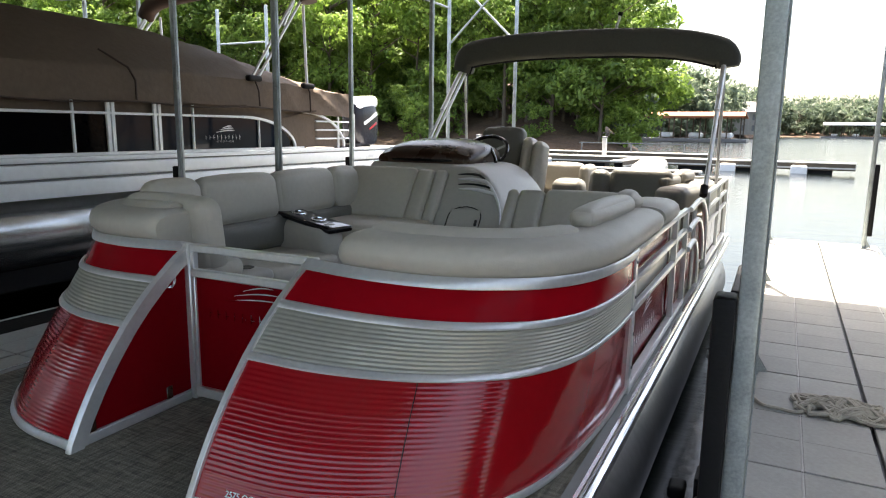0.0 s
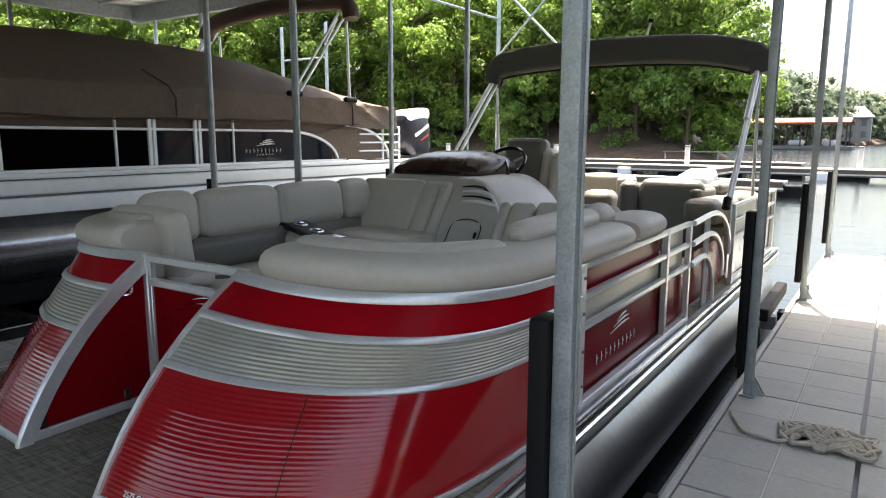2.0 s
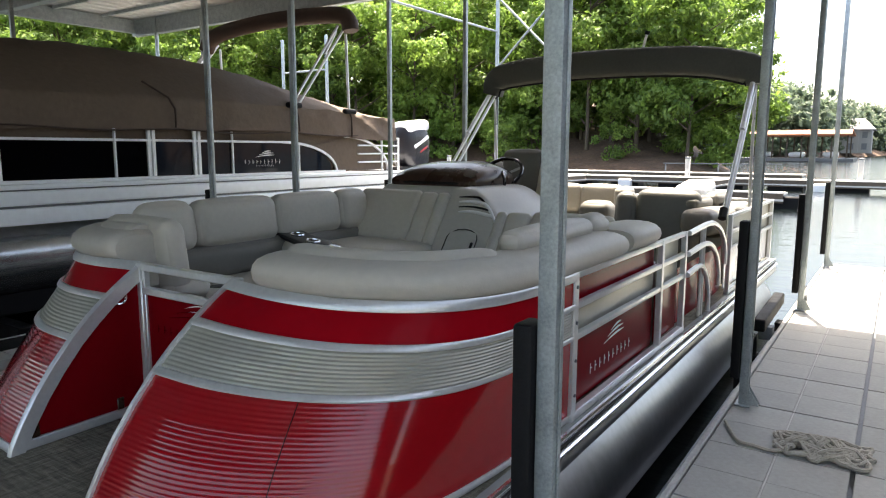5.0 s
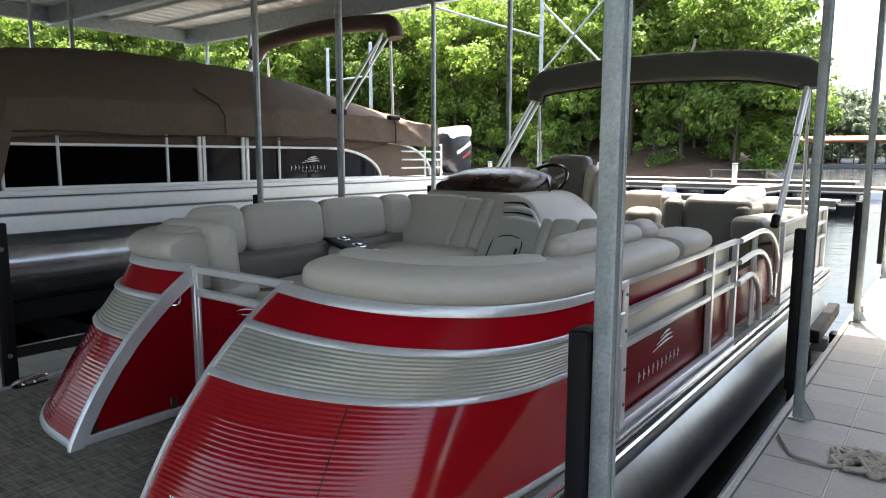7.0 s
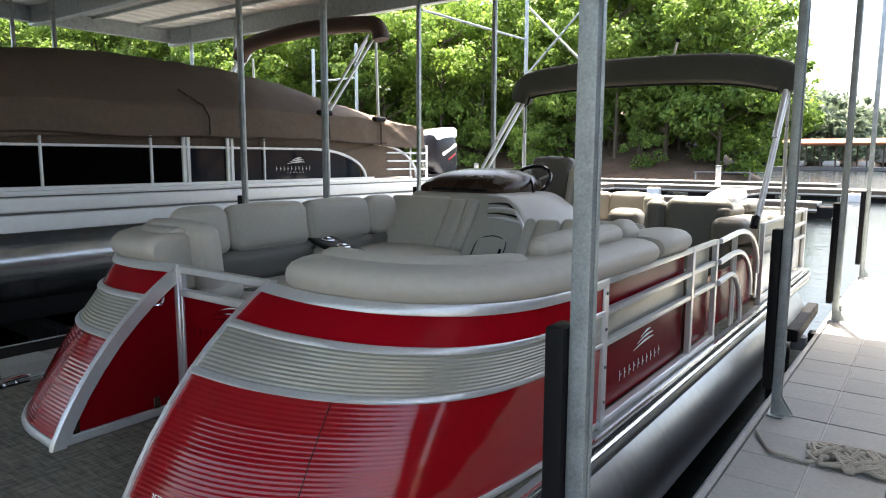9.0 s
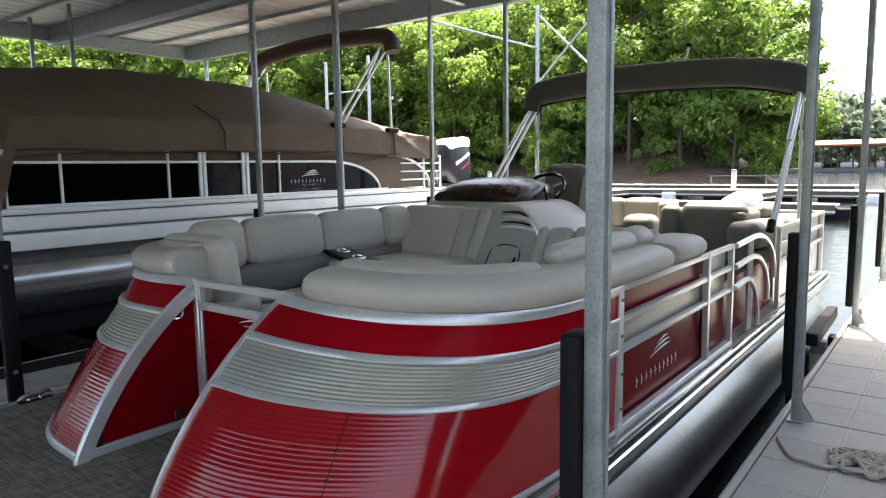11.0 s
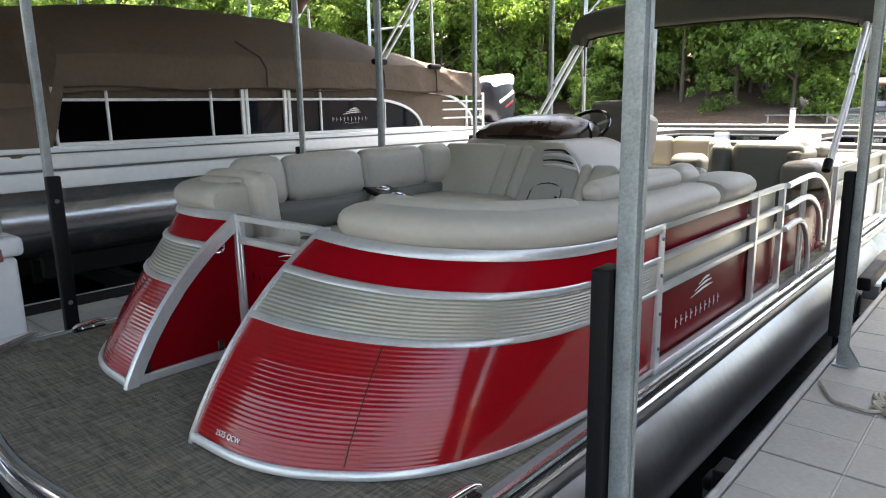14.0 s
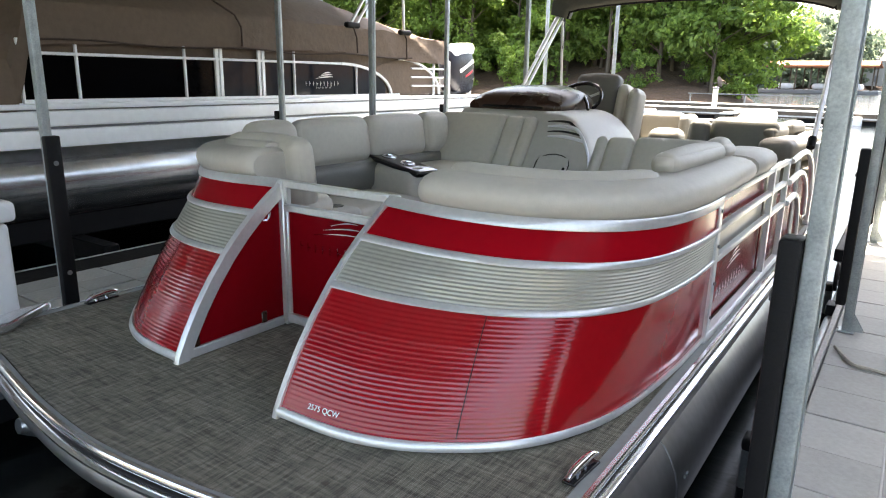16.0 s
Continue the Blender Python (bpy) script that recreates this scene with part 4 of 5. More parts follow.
part("pedestal", tube([(-0.46, 4.0, 0.652), (-0.46, 4.0, 1.05)], 0.05, 14), ALU, chair)
pad("armrest", 0.03, 0.16, 0.03, pose(-0.16, 3.86, 1.25), VINYL, chair, 0.025)
# aft furniture
aft = part("aft_lounge_base", box(0.20, 1.12, 4.82, 5.9, 0.652, 1.0, 0.02, 2), VINYL_DARK, boat, "grey aft lounge")
pad("aft_back", 0.26, 0.075, 0.25, pose(0.58, 4.80, 1.12, -8), CHARCOAL, aft, 0.06)
pad("aft_back", 0.085, 0.075, 0.24, pose(0.225, 4.79, 1.10, -8), CHARCOAL, aft, 0.05)
pad("aft_side_pad", 0.13, 0.30, 0.10, pose(0.90, 4.88, 1.13, 0, 0, -9), VINYL_DARK, aft, 0.06)
pad("aft_side_pad", 0.13, 0.27, 0.10, pose(0.98, 5.46, 1.14, 0, 0, -7), VINYL_DARK, aft, 0.06)
pad("aft_head_roll", 0.06, 0.18, 0.055, pose(0.80, 4.92, 1.265, 0, 0, -9), VINYL_DARK, aft, 0.045)
pad("aft_head_roll", 0.06, 0.18, 0.055, pose(0.87, 5.31, 1.285, 0, 0, -9), VINYL_DARK, aft, 0.045)
bench = part("aft_bench_base", box(-1.1, -0.2, 5.3, 5.95, 0.652, 1.0, 0.02, 2), TAN, boat, "cream vinyl aft bench")
for x in (-0.90, -0.45):
    pad("bench_back", 0.22, 0.07, 0.15, pose(x, 5.98, 1.19, -6), TAN, bench, 0.05)
pad("bench_end", 0.05, 0.20, 0.16, pose(-0.16, 5.85, 1.17), TAN, bench, 0.045)
pad("jump_seat", 0.14, 0.12, 0.12, pose(-0.10, 4.95, 1.12), VINYL_DARK, None, 0.06)

# folded bimini top
arch = spline([(-1.19, 4.9, 2.24), (-1.15, 4.9, 2.36), (-0.98, 4.9, 2.42), (-0.45, 4.9, 2.455), (0.2, 4.9, 2.455), (0.75, 4.9, 2.425), (1.08, 4.9, 2.36), (1.19, 4.9, 2.30), (1.205, 4.9, 2.22)], 60)
rows = []
for i, p in enumerate(arch):
    t = (arch[min(i + 1, 60)] - arch[max(i - 1, 0)]).normalized()
    n = Vector((-t.z, 0, t.x))
    e = min(i, 60 - i) / 60
    hw = 0.085 + 0.035 * min(1, e * 5)
    rows.append([p + n * hw * math.copysign(abs(math.sin(a)) ** 0.5, math.sin(a)) + Vector((0, 1, 0)) * 0.085 * math.copysign(abs(math.cos(a)) ** 0.6, math.cos(a)) * (1 + 0.10 * noise.noise(p * 5)) + Vector((0, 0.012 * noise.noise(p * 11 + Vector((0, a, 0))), 0)) for a in np.linspace(0, 2 * math.pi, 24, endpoint=False)])
bm = grid(rows, True, True)
bmesh.ops.recalc_face_normals(bm, faces=bm.faces)
bim = part("bimini_boot", bm, CANVAS, boat, "charcoal canvas boot holding the folded bimini top")
part("boot_hem", tube([r[18] + Vector((0, -0.03, -0.004)) for r in rows], 0.010, 6), BLACK, bim, "dark piped hem")
part("antenna_light", tube([(0.25, 4.95, 2.54), (0.29, 4.95, 2.69)], 0.012, 8), ALU, bim)
part("lamp_cap", tube([(0.288, 4.95, 2.685), (0.296, 4.95, 2.715)], 0.022, 10), BLACK, bim)
for side in (1, -1):
    x = side * 1.18
    foot = 4.02 if side > 0 else 3.82
    part("bimini_leg", tube([(x, 4.86, 2.26), (x, foot, 1.26)], 0.014, 10), ALU, bim, "polished aluminium bimini tube")
    part("bimini_leg", tube([(x, 4.93, 2.24), (x, foot + 0.10, 1.26)], 0.014, 10), ALU, bim, "polished aluminium bimini tube")
    part("bimini_leg", tube([(x, 4.80, 2.22), (x, 4.80 - 0.36 * (4.86 - foot), 1.86)], 0.020, 10), ALU, bim)
    part("bimini_strut", tube([(x, 4.92, 2.2), (x, 5.0, 1.25)], 0.013, 10), ALU, bim)
    part("strap", box(x - 0.012, x + 0.012, 4.93, 4.96, 1.95, 2.24), BLACK, bim, "", False)
    part("leg_socket", tube([(x, foot - 0.03, 1.235), (x, foot + 0.02, 1.30)], 0.028, 10), BLACK, bim)

# painted model designation on the starboard bow panel
txt = bpy.data.curves.new("designation", "FONT")
txt.body, txt.size, txt.extrude = "2575 QCW", 0.024, 0.0003
tmp = bpy.data.objects.new("designation", txt)
scene.collection.objects.link(tmp)
me = bpy.data.meshes.new_from_object(tmp.evaluated_get(bpy.context.evaluated_depsgraph_get()))
bpy.data.objects.remove(tmp)
k0 = 4
a, b = skin(1, k0, 0.705, 0.0075), skin(1, k0 + 6, 0.705, 0.0075)
u = (skin(1, k0, 0.745, 0.0075) - a).normalized()
r = (b - a).normalized()
n = r.cross(u).normalized()
u = n.cross(r)
me.transform(Matrix(((r.x, u.x, n.x, a.x), (r.y, u.y, n.y, a.y), (r.z, u.z, n.z, a.z), (0, 0, 0, 1))))
me.materials.append(WHITE)
ob = new("designation", me)
ob.parent = boat
ob["label"] = "small white lettering reading 2575 QCW"

# ---------------------------------------------------------------- the covered boat in the next slip
nb = thing("covered_pontoon_boat", "white pontoon boat on a lift under a brown canvas cover", "boat")
NX, FX = -3.25, -5.75
for x in (NX - 0.30, FX + 0.30):
    prof = [(0.0, 0.04), (0.03, 0.13), (0.07, 0.21), (0.12, 0.26), (0.16, 0.275), (0.97, 0.275), (1.0, 0.20)]
    part("pontoon", tube([(x, -0.6 + 7.4 * t, 0.87) for t, r in prof], [r for t, r in prof], 36), TUBE_BRIGHT, nb, "brushed aluminium pontoon tube")
part("deck", box(FX - 0.02, NX + 0.02, -0.35, 7.5, 1.30, 1.36), WHITE_ALU, nb, "", False)
for x, sgn in ((NX, 1), (FX, -1)):
    xs = sorted((x, x + sgn * 0.05))
    part("upper_skirt", box(xs[0], xs[1], -0.35, 7.5, 1.408, 1.446, 0.010, 2), WHITE_ALU, nb, "white aluminium rub rail")
    xs = sorted((x - sgn * 0.01, x + sgn * 0.036))
    part("skirt_groove", box(xs[0], xs[1], -0.35, 7.5, 1.398, 1.406), GALV_DARK, nb, "dark joint under the rub rail", False)
    xs = sorted((x, x + sgn * 0.046))
    part("middle_skirt", box(xs[0], xs[1], -0.35, 7.5, 1.288, 1.396, 0.014, 3), WHITE_ALU, nb, "white aluminium side skirt")
    xs = sorted((x - sgn * 0.02, x + sgn * 0.022))
    part("skirt_groove", box(xs[0], xs[1], -0.35, 7.5, 1.270, 1.286), GALV_DARK, nb, "dark joint between the skirts", False)
    xs = sorted((x - sgn * 0.01, x + sgn * 0.030))
    part("lower_skirt", box(xs[0], xs[1], -0.35, 7.5, 1.140, 1.268, 0.012, 2), WHITE_ALU, nb, "white aluminium side skirt")
for z in (1.462,):
    part("sill_rail", box(NX - 0.01, NX + 0.03, 0.915, 5.0, 1.448, 1.475, 0.004), WHITE_ALU, nb)
part("side_wall", box(NX - 0.06, NX - 0.03, -0.2, 5.1, 1.45, 1.90), COVER, nb, "brown inner side", False)
for y0, y1 in ((0.935, 1.302), (1.32, 2.186), (2.204, 2.488), (2.566, 2.948), (3.032, 3.386)):
    part("window", box(NX - 0.022, NX - 0.012, y0, y1, 1.475, 1.775), GLASS_DARK if y0 < 2.5 else GLASS_AFT, nb, "black smoked side window", False)
bm = bmesh.new()
pts = [(3.40, 1.475), (4.78, 1.475)] + [(4.05 + 0.75 * math.cos(a), 1.475 + 0.30 * math.sin(a) ** 0.9) for a in np.linspace(0.12, math.pi / 2, 10)] + [(3.40, 1.775)]
bm.faces.new([bm.verts.new((NX - 0.012, y, z)) for y, z in pts])
part("window", bm, GLASS_AFT, nb, "black smoked rounded window", False)
part("top_frame", box(NX - 0.012, NX + 0.012, 0.915, 4.05, 1.775, 1.797, 0.004), WHITE_ALU, nb)
part("curved_frame", bar([(NX, 4.05 + 0.82 * math.sin(a), 1.46 + 0.326 * math.cos(a)) for a in np.linspace(0, math.pi / 2, 16)], 0.024, 0.026), WHITE_ALU, nb)
part("aft_frame", bar([(NX, 5.02 + 0.80 * math.sin(a), 1.46 + 0.40 * math.cos(a)) for a in np.linspace(0, math.pi / 2, 16)], 0.024, 0.026), WHITE_ALU, nb)
outer = [(5.02 + 0.79 * math.sin(a), 1.462 + 0.385 * math.cos(a)) for a in np.linspace(0, math.pi / 2, 12)]
inner = [(4.07 + 0.80 * math.sin(a), 1.465 + 0.33 * math.cos(a)) for a in np.linspace(0.55, math.pi / 2, 12)]
bm = grid([[(NX - 0.012, y, z) for y, z in inner], [(NX - 0.012, y, z) for y, z in outer]])
ext = bmesh.ops.extrude_face_region(bm, geom=bm.faces[:])
for v in ext["geom"]:
    if isinstance(v, bmesh.types.BMVert):
        v.co.x -= 0.006
bmesh.ops.recalc_face_normals(bm, faces=bm.faces)
part("aft_panel", bm, COVER, nb, "tan canvas panel between curved frames", False)
for y, w in ((0.925, 0.010), (1.311, 0.009), (2.195, 0.009), (2.505, 0.016), (2.549, 0.016), (2.966, 0.016), (3.014, 0.016), (3.395, 0.009), (4.28, 0.008)):
    part("frame_post", box(NX - 0.01, NX + 0.014, y - w, y + w, 1.475, 1.88 if y < 4 else 1.76, 0.003), WHITE_ALU, nb)
for z in (1.56, 1.66, 1.76, 1.85):
    part("aft_rail", box(NX - 0.012, NX + 0.012, 5.25, 6.05, z - 0.010, z + 0.010, 0.004), WHITE_ALU, nb)
for y in (5.7, 6.04):
    part("aft_post", box(NX - 0.012, NX + 0.012, y - 0.012, y + 0.012, 1.45, 1.86, 0.004), WHITE_ALU, nb)
part("emblem", swoosh(bmesh.new(), pose(NX + 0.001, 3.80, 1.645, 0, 0, 90), 0.125, 1.4), WHITE, nb, "white swoosh emblem", False)
letter_bars(nb, WHITE, pose(NX + 0.001, 3.78, 1.585, 0, 0, 90), 0.25, 10, 0.5)
letter_bars(nb, WHITE, pose(NX + 0.001, 3.80, 1.545, 0, 0, 90), 0.12, 12, 0.5)
# canvas cover: cross sections along the boat
stations = [(-0.9, 1.42, 2.15), (-0.3, 1.38, 2.30), (0.4, 1.38, 2.45), (0.86, 1.40, 2.53), (0.93, 1.60, 2.54), (0.99, 1.84, 2.55), (1.6, 1.865, 2.63), (2.2, 1.875, 2.68), (2.9, 1.885, 2.69), (3.5, 1.885, 2.66), (4.2, 1.89, 2.57), (4.7, 1.875, 2.48), (5.1, 1.845, 2.38), (5.5, 1.83, 2.28), (5.85, 1.83, 2.18), (5.95, 1.84, 2.10)]
rows = []
mid = (NX + FX) / 2
for s in range(len(stations) - 1):
    for f in np.linspace(0, 1, 9, endpoint=False):
        y, zb, zt = [a + (b - a) * f for a, b in zip(stations[s], stations[s + 1])]
        row = []
        for a in np.linspace(-1, 1, 89):
            # near-vertical hem, then a shoulder, then a sagging slope to the ridge
            q = abs(a)
            if q > 0.82:
                x = 1.285 - 0.02 * (1 - (q - 0.82) / 0.18)
                z = zb + (1 - (q - 0.82) / 0.18) * 0.27
            else:
                g = q / 0.82
                x = 1.265 * g ** 0.95
                z = zb + 0.27 + (zt - zb - 0.27) * (1 - g ** 2.1)
            w = 0.018 * noise.noise(Vector((x * 3 + (9 if a < 0 else 0), y * 1.6, z * 2))) + 0.014 * noise.noise(Vector((y * 7 - z * 8, z * 4, 3)))
            fold = (0.055 if y > 3.9 else 0.012) * max(0, noise.noise(Vector((y * 4 + z * 9, 7, 0))))
            slack = max(0.0, 1 - abs(y - 4.65) / 0.55) * max(0.0, 1 - abs(z - zb - 0.16) / 0.22)
            fold += 0.035 * slack * abs(noise.noise(Vector((y * 11 + z * 10, 3, 5))))
            fold += 0.012 * max(0.0, 1 - (z - zb) / 0.12) * noise.noise(Vector((y * 9, 1, 2)))
            row.append((mid - math.copysign(x, a) * 1.0 - math.copysign(w + fold, a) * 1.0, y, z + w))
        rows.append(row)
bm = grid(rows)
bmesh.ops.recalc_face_normals(bm, faces=bm.faces)
cover = part("boat_cover", bm, COVER, nb, "faded brown canvas mooring cover")
bm = grid([rows[-1], [(p[0] * 0.97 + mid * 0.03, p[1] + 0.05, 1.84) for p in rows[-1]]])
part("cover_end", bm, COVER, cover)
for side in (1,):
    part("cover_seam", tube([(NX + 0.055, 2.75, 1.90), (NX + 0.055, 2.75, 2.06), (NX + 0.035, 2.70, 2.16), (NX - 0.13, 2.56, 2.30)], 0.009, 6), COVER_DARK, cover)
    part("cover_seam", tube([(NX + 0.065, 5.08, 1.86), (NX + 0.06, 5.08, 2.08), (NX + 0.03, 5.08, 2.13)], 0.010, 6), COVER_DARK, cover)
    part("cover_seam", tube([(NX + 0.065, 4.24, 1.90), (NX + 0.065, 4.23, 2.05), (NX + 0.05, 4.20, 2.15)], 0.009, 6), COVER_DARK, cover)
part("hem_welt", tube([(NX + 0.045, 1.0 + 0.2 * k, 1.875 + 0.012 * math.sin(k * 0.9)) for k in range(22)], 0.008, 6), COVER_DARK, cover)
# folded top of the covered boat
arch2 = spline([(-3.20, 5.1, 3.06), (-3.23, 5.1, 3.18), (-3.36, 5.08, 3.25), (-3.9, 5.0, 3.27), (-4.5, 4.95, 3.26), (-5.15, 4.9, 3.20), (-5.45, 4.9, 3.12), (-5.55, 4.9, 3.00)], 40)
rows = []
for i, p in enumerate(arch2):
    t = (arch2[min(i + 1, 40)] - arch2[max(i - 1, 0)]).normalized()
    n = Vector((-t.z, 0, t.x)).normalized() * -1
    rows.append([p + n * 0.095 * math.sin(a) + Vector((0, 1, 0)) * 0.10 * math.cos(a) for a in np.linspace(0, 2 * math.pi, 14, endpoint=False)])
bm = grid(rows, True, True)
bmesh.ops.recalc_face_normals(bm, faces=bm.faces)
boot2 = part("bimini_boot", bm, COVER_DARK, nb, "dark brown boot round the folded bimini top")
for x in (-3.26, -5.50):
    for a, b in (((4.95, 3.10), (4.17, 2.17)), ((5.05, 3.08), (4.26, 2.17)), ((5.08, 3.03), (5.08, 2.14)), ((4.92, 3.04), (4.70, 2.76))):
        part("bimini_leg", tube([(x, *a), (x + 0.03, *b)], 0.016, 10), ALU, boot2, "polished aluminium bimini tube")
for y, z in ((4.20, 2.175), (5.08, 2.150)):
    part("leg_patch", cushion(0.035, 0.10, 0.030, 0.025, pose(NX + 0.03, y, z), 0), BLACK, boot2)
part("mast_light", tube([(-4.1, 5.0, 3.42), (-4.06, 5.0, 3.58)], 0.011, 8), ALU, boot2)
# outboard engine
motor = thing("outboard_motor", "outboard motor with a black and white cowling and red stripes", "motor", (-4.08, 7.45, 1.36))
bm = bmesh.new()
rows = []
for z, sx, sy, dy in ((0.08, 0.13, 0.24, 0), (0.14, 0.17, 0.30, 0), (0.30, 0.18, 0.33, 0), (0.50, 0.18, 0.33, 0.0), (0.66, 0.165, 0.29, -0.02), (0.74, 0.12, 0.21, -0.03), (0.77, 0.05, 0.1, -0.03)):
    rows.append([(sx * math.copysign(abs(math.cos(a)) ** 0.6, math.cos(a)), dy + sy * math.copysign(abs(math.sin(a)) ** 0.6, math.sin(a)), z) for a in np.linspace(0, 2 * math.pi, 28, endpoint=False)])
bm = grid(rows, True, True)
bmesh.ops.recalc_face_normals(bm, faces=bm.faces)
part("cowling", bm, mat("black_cowling", (0.012, 0.012, 0.016), 0.25, 0, 0.1, 4, spec=0.3), motor, "glossy black cowling")
part("cowl_cap", cushion(0.172, 0.28, 0.095, 0.08, pose(0.0, -0.01, 0.695, 6), 0), WHITE, motor, "white cowling cap")
part("cowl_flash", cushion(0.184, 0.20, 0.032, 0.02, pose(0.0, 0.02, 0.47, 24), 0), WHITE, motor, "white side flash")
part("red_flash", cushion(0.184, 0.12, 0.024, 0.02, pose(0.0, 0.08, 0.36, 24), 0), RED, motor, "red side flash")
part("mid_section", box(-0.09, 0.09, -0.2, 0.16, -0.9, 0.08, 0.03, 2), BLACK, motor)
part("transom_bracket", box(-0.16, 0.16, -0.50, -0.20, -0.22, 0.10, 0.02, 2), BLACK, motor)
copy_thing(motor, pose(0.30, 6.86, 0.57))
# boat lift beams in the next slip and under the red boat
for name, x0, x1, z in (("boat_lift", -5.95, -2.72, 0.36),):
    lift = thing(name, "weathered steel boat lift cradle under the covered boat, blackened for the shade", "boat lift")
    # beams, bunks and legs in black: the under-boat shade is in their colour
    for y in (1.3, 5.0):
        part("cross_beam", box(x0 + 0.3, x1 - 0.3, y - 0.06, y + 0.06, z - 0.08, z + 0.06, 0.008), BLACK, lift)
    for x in (x0 + 0.62, x1 - 0.82):
        part("bunk", box(x - 0.05, x + 0.05, 0.8, 5.5, z + 0.062, 0.597, 0.01), BLACK, lift)
        for y in (1.3, 5.0):
            part("leg", box(x - 0.04, x + 0.04, y - 0.04, y + 0.04, -0.6, z - 0.082), BLACK, lift, "", False)
blift = thing("boat_lift", "weathered steel lift arms in the water beside the red boat", "boat lift")
for x in (1.40, -1.40):
    for y in (1.55, 4.3):
        part("lift_arm", box(x - 0.03, x + 0.03, y - 0.05, y + 0.05, -0.6, 0.22, 0.008), GALV_DARK, blift)
        part("arm_cap", cushion(0.035, 0.055, 0.03, 0.02, pose(x, y, 0.20), 0), BLACK, blift)
# tyre-like guide arm at the aft pad
guide = thing("guide_arm", "dark padded guide beam fixed along the dock edge", "fender", (1.47, 4.42, 0.36))
part("pad", cushion(0.04, 0.46, 0.045, 0.015, pose(-0.01, 0.05, 0.16, 2), 0), BLACK, guide)
part("bracket", box(-0.03, 0.065, -0.30, -0.22, 0.02, 0.118, 0.006), GALV_DARK, guide)
part("hoop", tube([(0.012, -0.75 + 0.08 * math.cos(a), 0.06 + 0.10 * math.sin(a)) for a in np.linspace(-0.6, math.pi + 0.6, 18)], 0.014, 8), BLACK, guide)

# dock box on the left finger
dbox = thing("dock_box", "white fibreglass dock box with a chrome latch", "dock box", (-2.15, -0.26, DOCK_Z))
part("body", box(-0.30, 0.30, -0.42, 0.42, 0.0, 0.50, 0.03, 3), WHITE, dbox)
part("lid", box(-0.33, 0.33, -0.45, 0.45, 0.505, 0.61, 0.03, 3), WHITE, dbox)
part("latch", box(0.332, 0.345, 0.30, 0.34, 0.49, 0.56, 0.004), CHROME, dbox)

# coiled dock line
rope = thing("coiled_rope", "weathered grey dock line in a loose coil on the dock tiles", "rope", (2.01, 2.16, DOCK_Z))
rng = random.Random(5)
pts = []
for k in range(300):
    a = k * 0.23
    wob = noise.noise(Vector((k * 0.05, 3, 1)))
    x = 0.085 * math.cos(a) + 0.065 * math.cos(2.37 * a + 1) + 0.05 * wob
    y = 0.055 * math.sin(0.93 * a) + 0.050 * math.sin(3.11 * a + 0.4) + 0.03 * noise.noise(Vector((k * 0.06, 9, 1)))
    far = min(1.0, math.hypot(x / 0.17, y / 0.11))
    pts.append((x, y, 0.010 + 0.055 * (1 - far) * abs(math.sin(k * 0.7)) + 0.02 * abs(noise.noise(Vector((k * 0.4, 1, 5))))))
pts = [(1.2 * p[0], 1.2 * p[1], p[2]) for p in pts]
part("coil", tube(spline(pts, 900), 0.0095, 6), ROPE, rope)
tail = spline([(-0.10, -0.03, 0.014), (-0.128, -0.064, 0.010), (-0.179, -0.122, 0.010), (-0.252, -0.108, 0.010), (-0.314, -0.095, 0.010), (-0.361, -0.006, 0.010), (-0.405, 0.092, 0.012)], 40)
part("tail", tube(tail, 0.0085, 6), ROPE, rope)
# dock cleat tie on the edge
cl = thing("dock_cleat", "small galvanised dock cleat at the tile edge", "cleat", (1.60, 5.45, DOCK_Z))
part("horn", cushion(0.014, 0.09, 0.012, 0.011, pose(0, 0, 0.05), 0), GALV_DARK, cl)
part("stem", box(-0.012, 0.012, -0.03, 0.03, 0.0, 0.042, 0.004), GALV_DARK, cl)


# ---------------------------------------------------------------- trees
def leaf_cloud(rng, blobs, count, size):
    verts, faces = [], []
    for i in range(count):
        c, r = blobs[rng.randrange(len(blobs))]
        d = Vector((rng.gauss(0, 1), rng.gauss(0, 1), rng.gauss(0, 1))).normalized()
        p = Vector(c) + Vector((d.x * r, d.y * r, d.z * r * 0.72)) * rng.uniform(0.55, 1.08) ** 0.5
        n = (d * 0.7 + Vector((rng.uniform(-1, 1), rng.uniform(-1, 1), rng.uniform(-0.2, 1)))).normalized()
        a = n.orthogonal().normalized()
        b = n.cross(a)
        ang = rng.uniform(0, 6.3)
        u, v = a * math.cos(ang) + b * math.sin(ang), b * math.cos(ang) - a * math.sin(ang)
        s = size * rng.uniform(0.55, 1.35)
        k = len(verts)
        verts += [p - u * s, p + v * s * 0.55 - n * s * 0.15, p + u * s, p - v * s * 0.55 - n * s * 0.15]
        faces.append((k, k + 1, k + 2, k + 3))
    me = bpy.data.meshes.new("crown")
    me.from_pydata([tuple(v) for v in verts], [], faces)
    return me


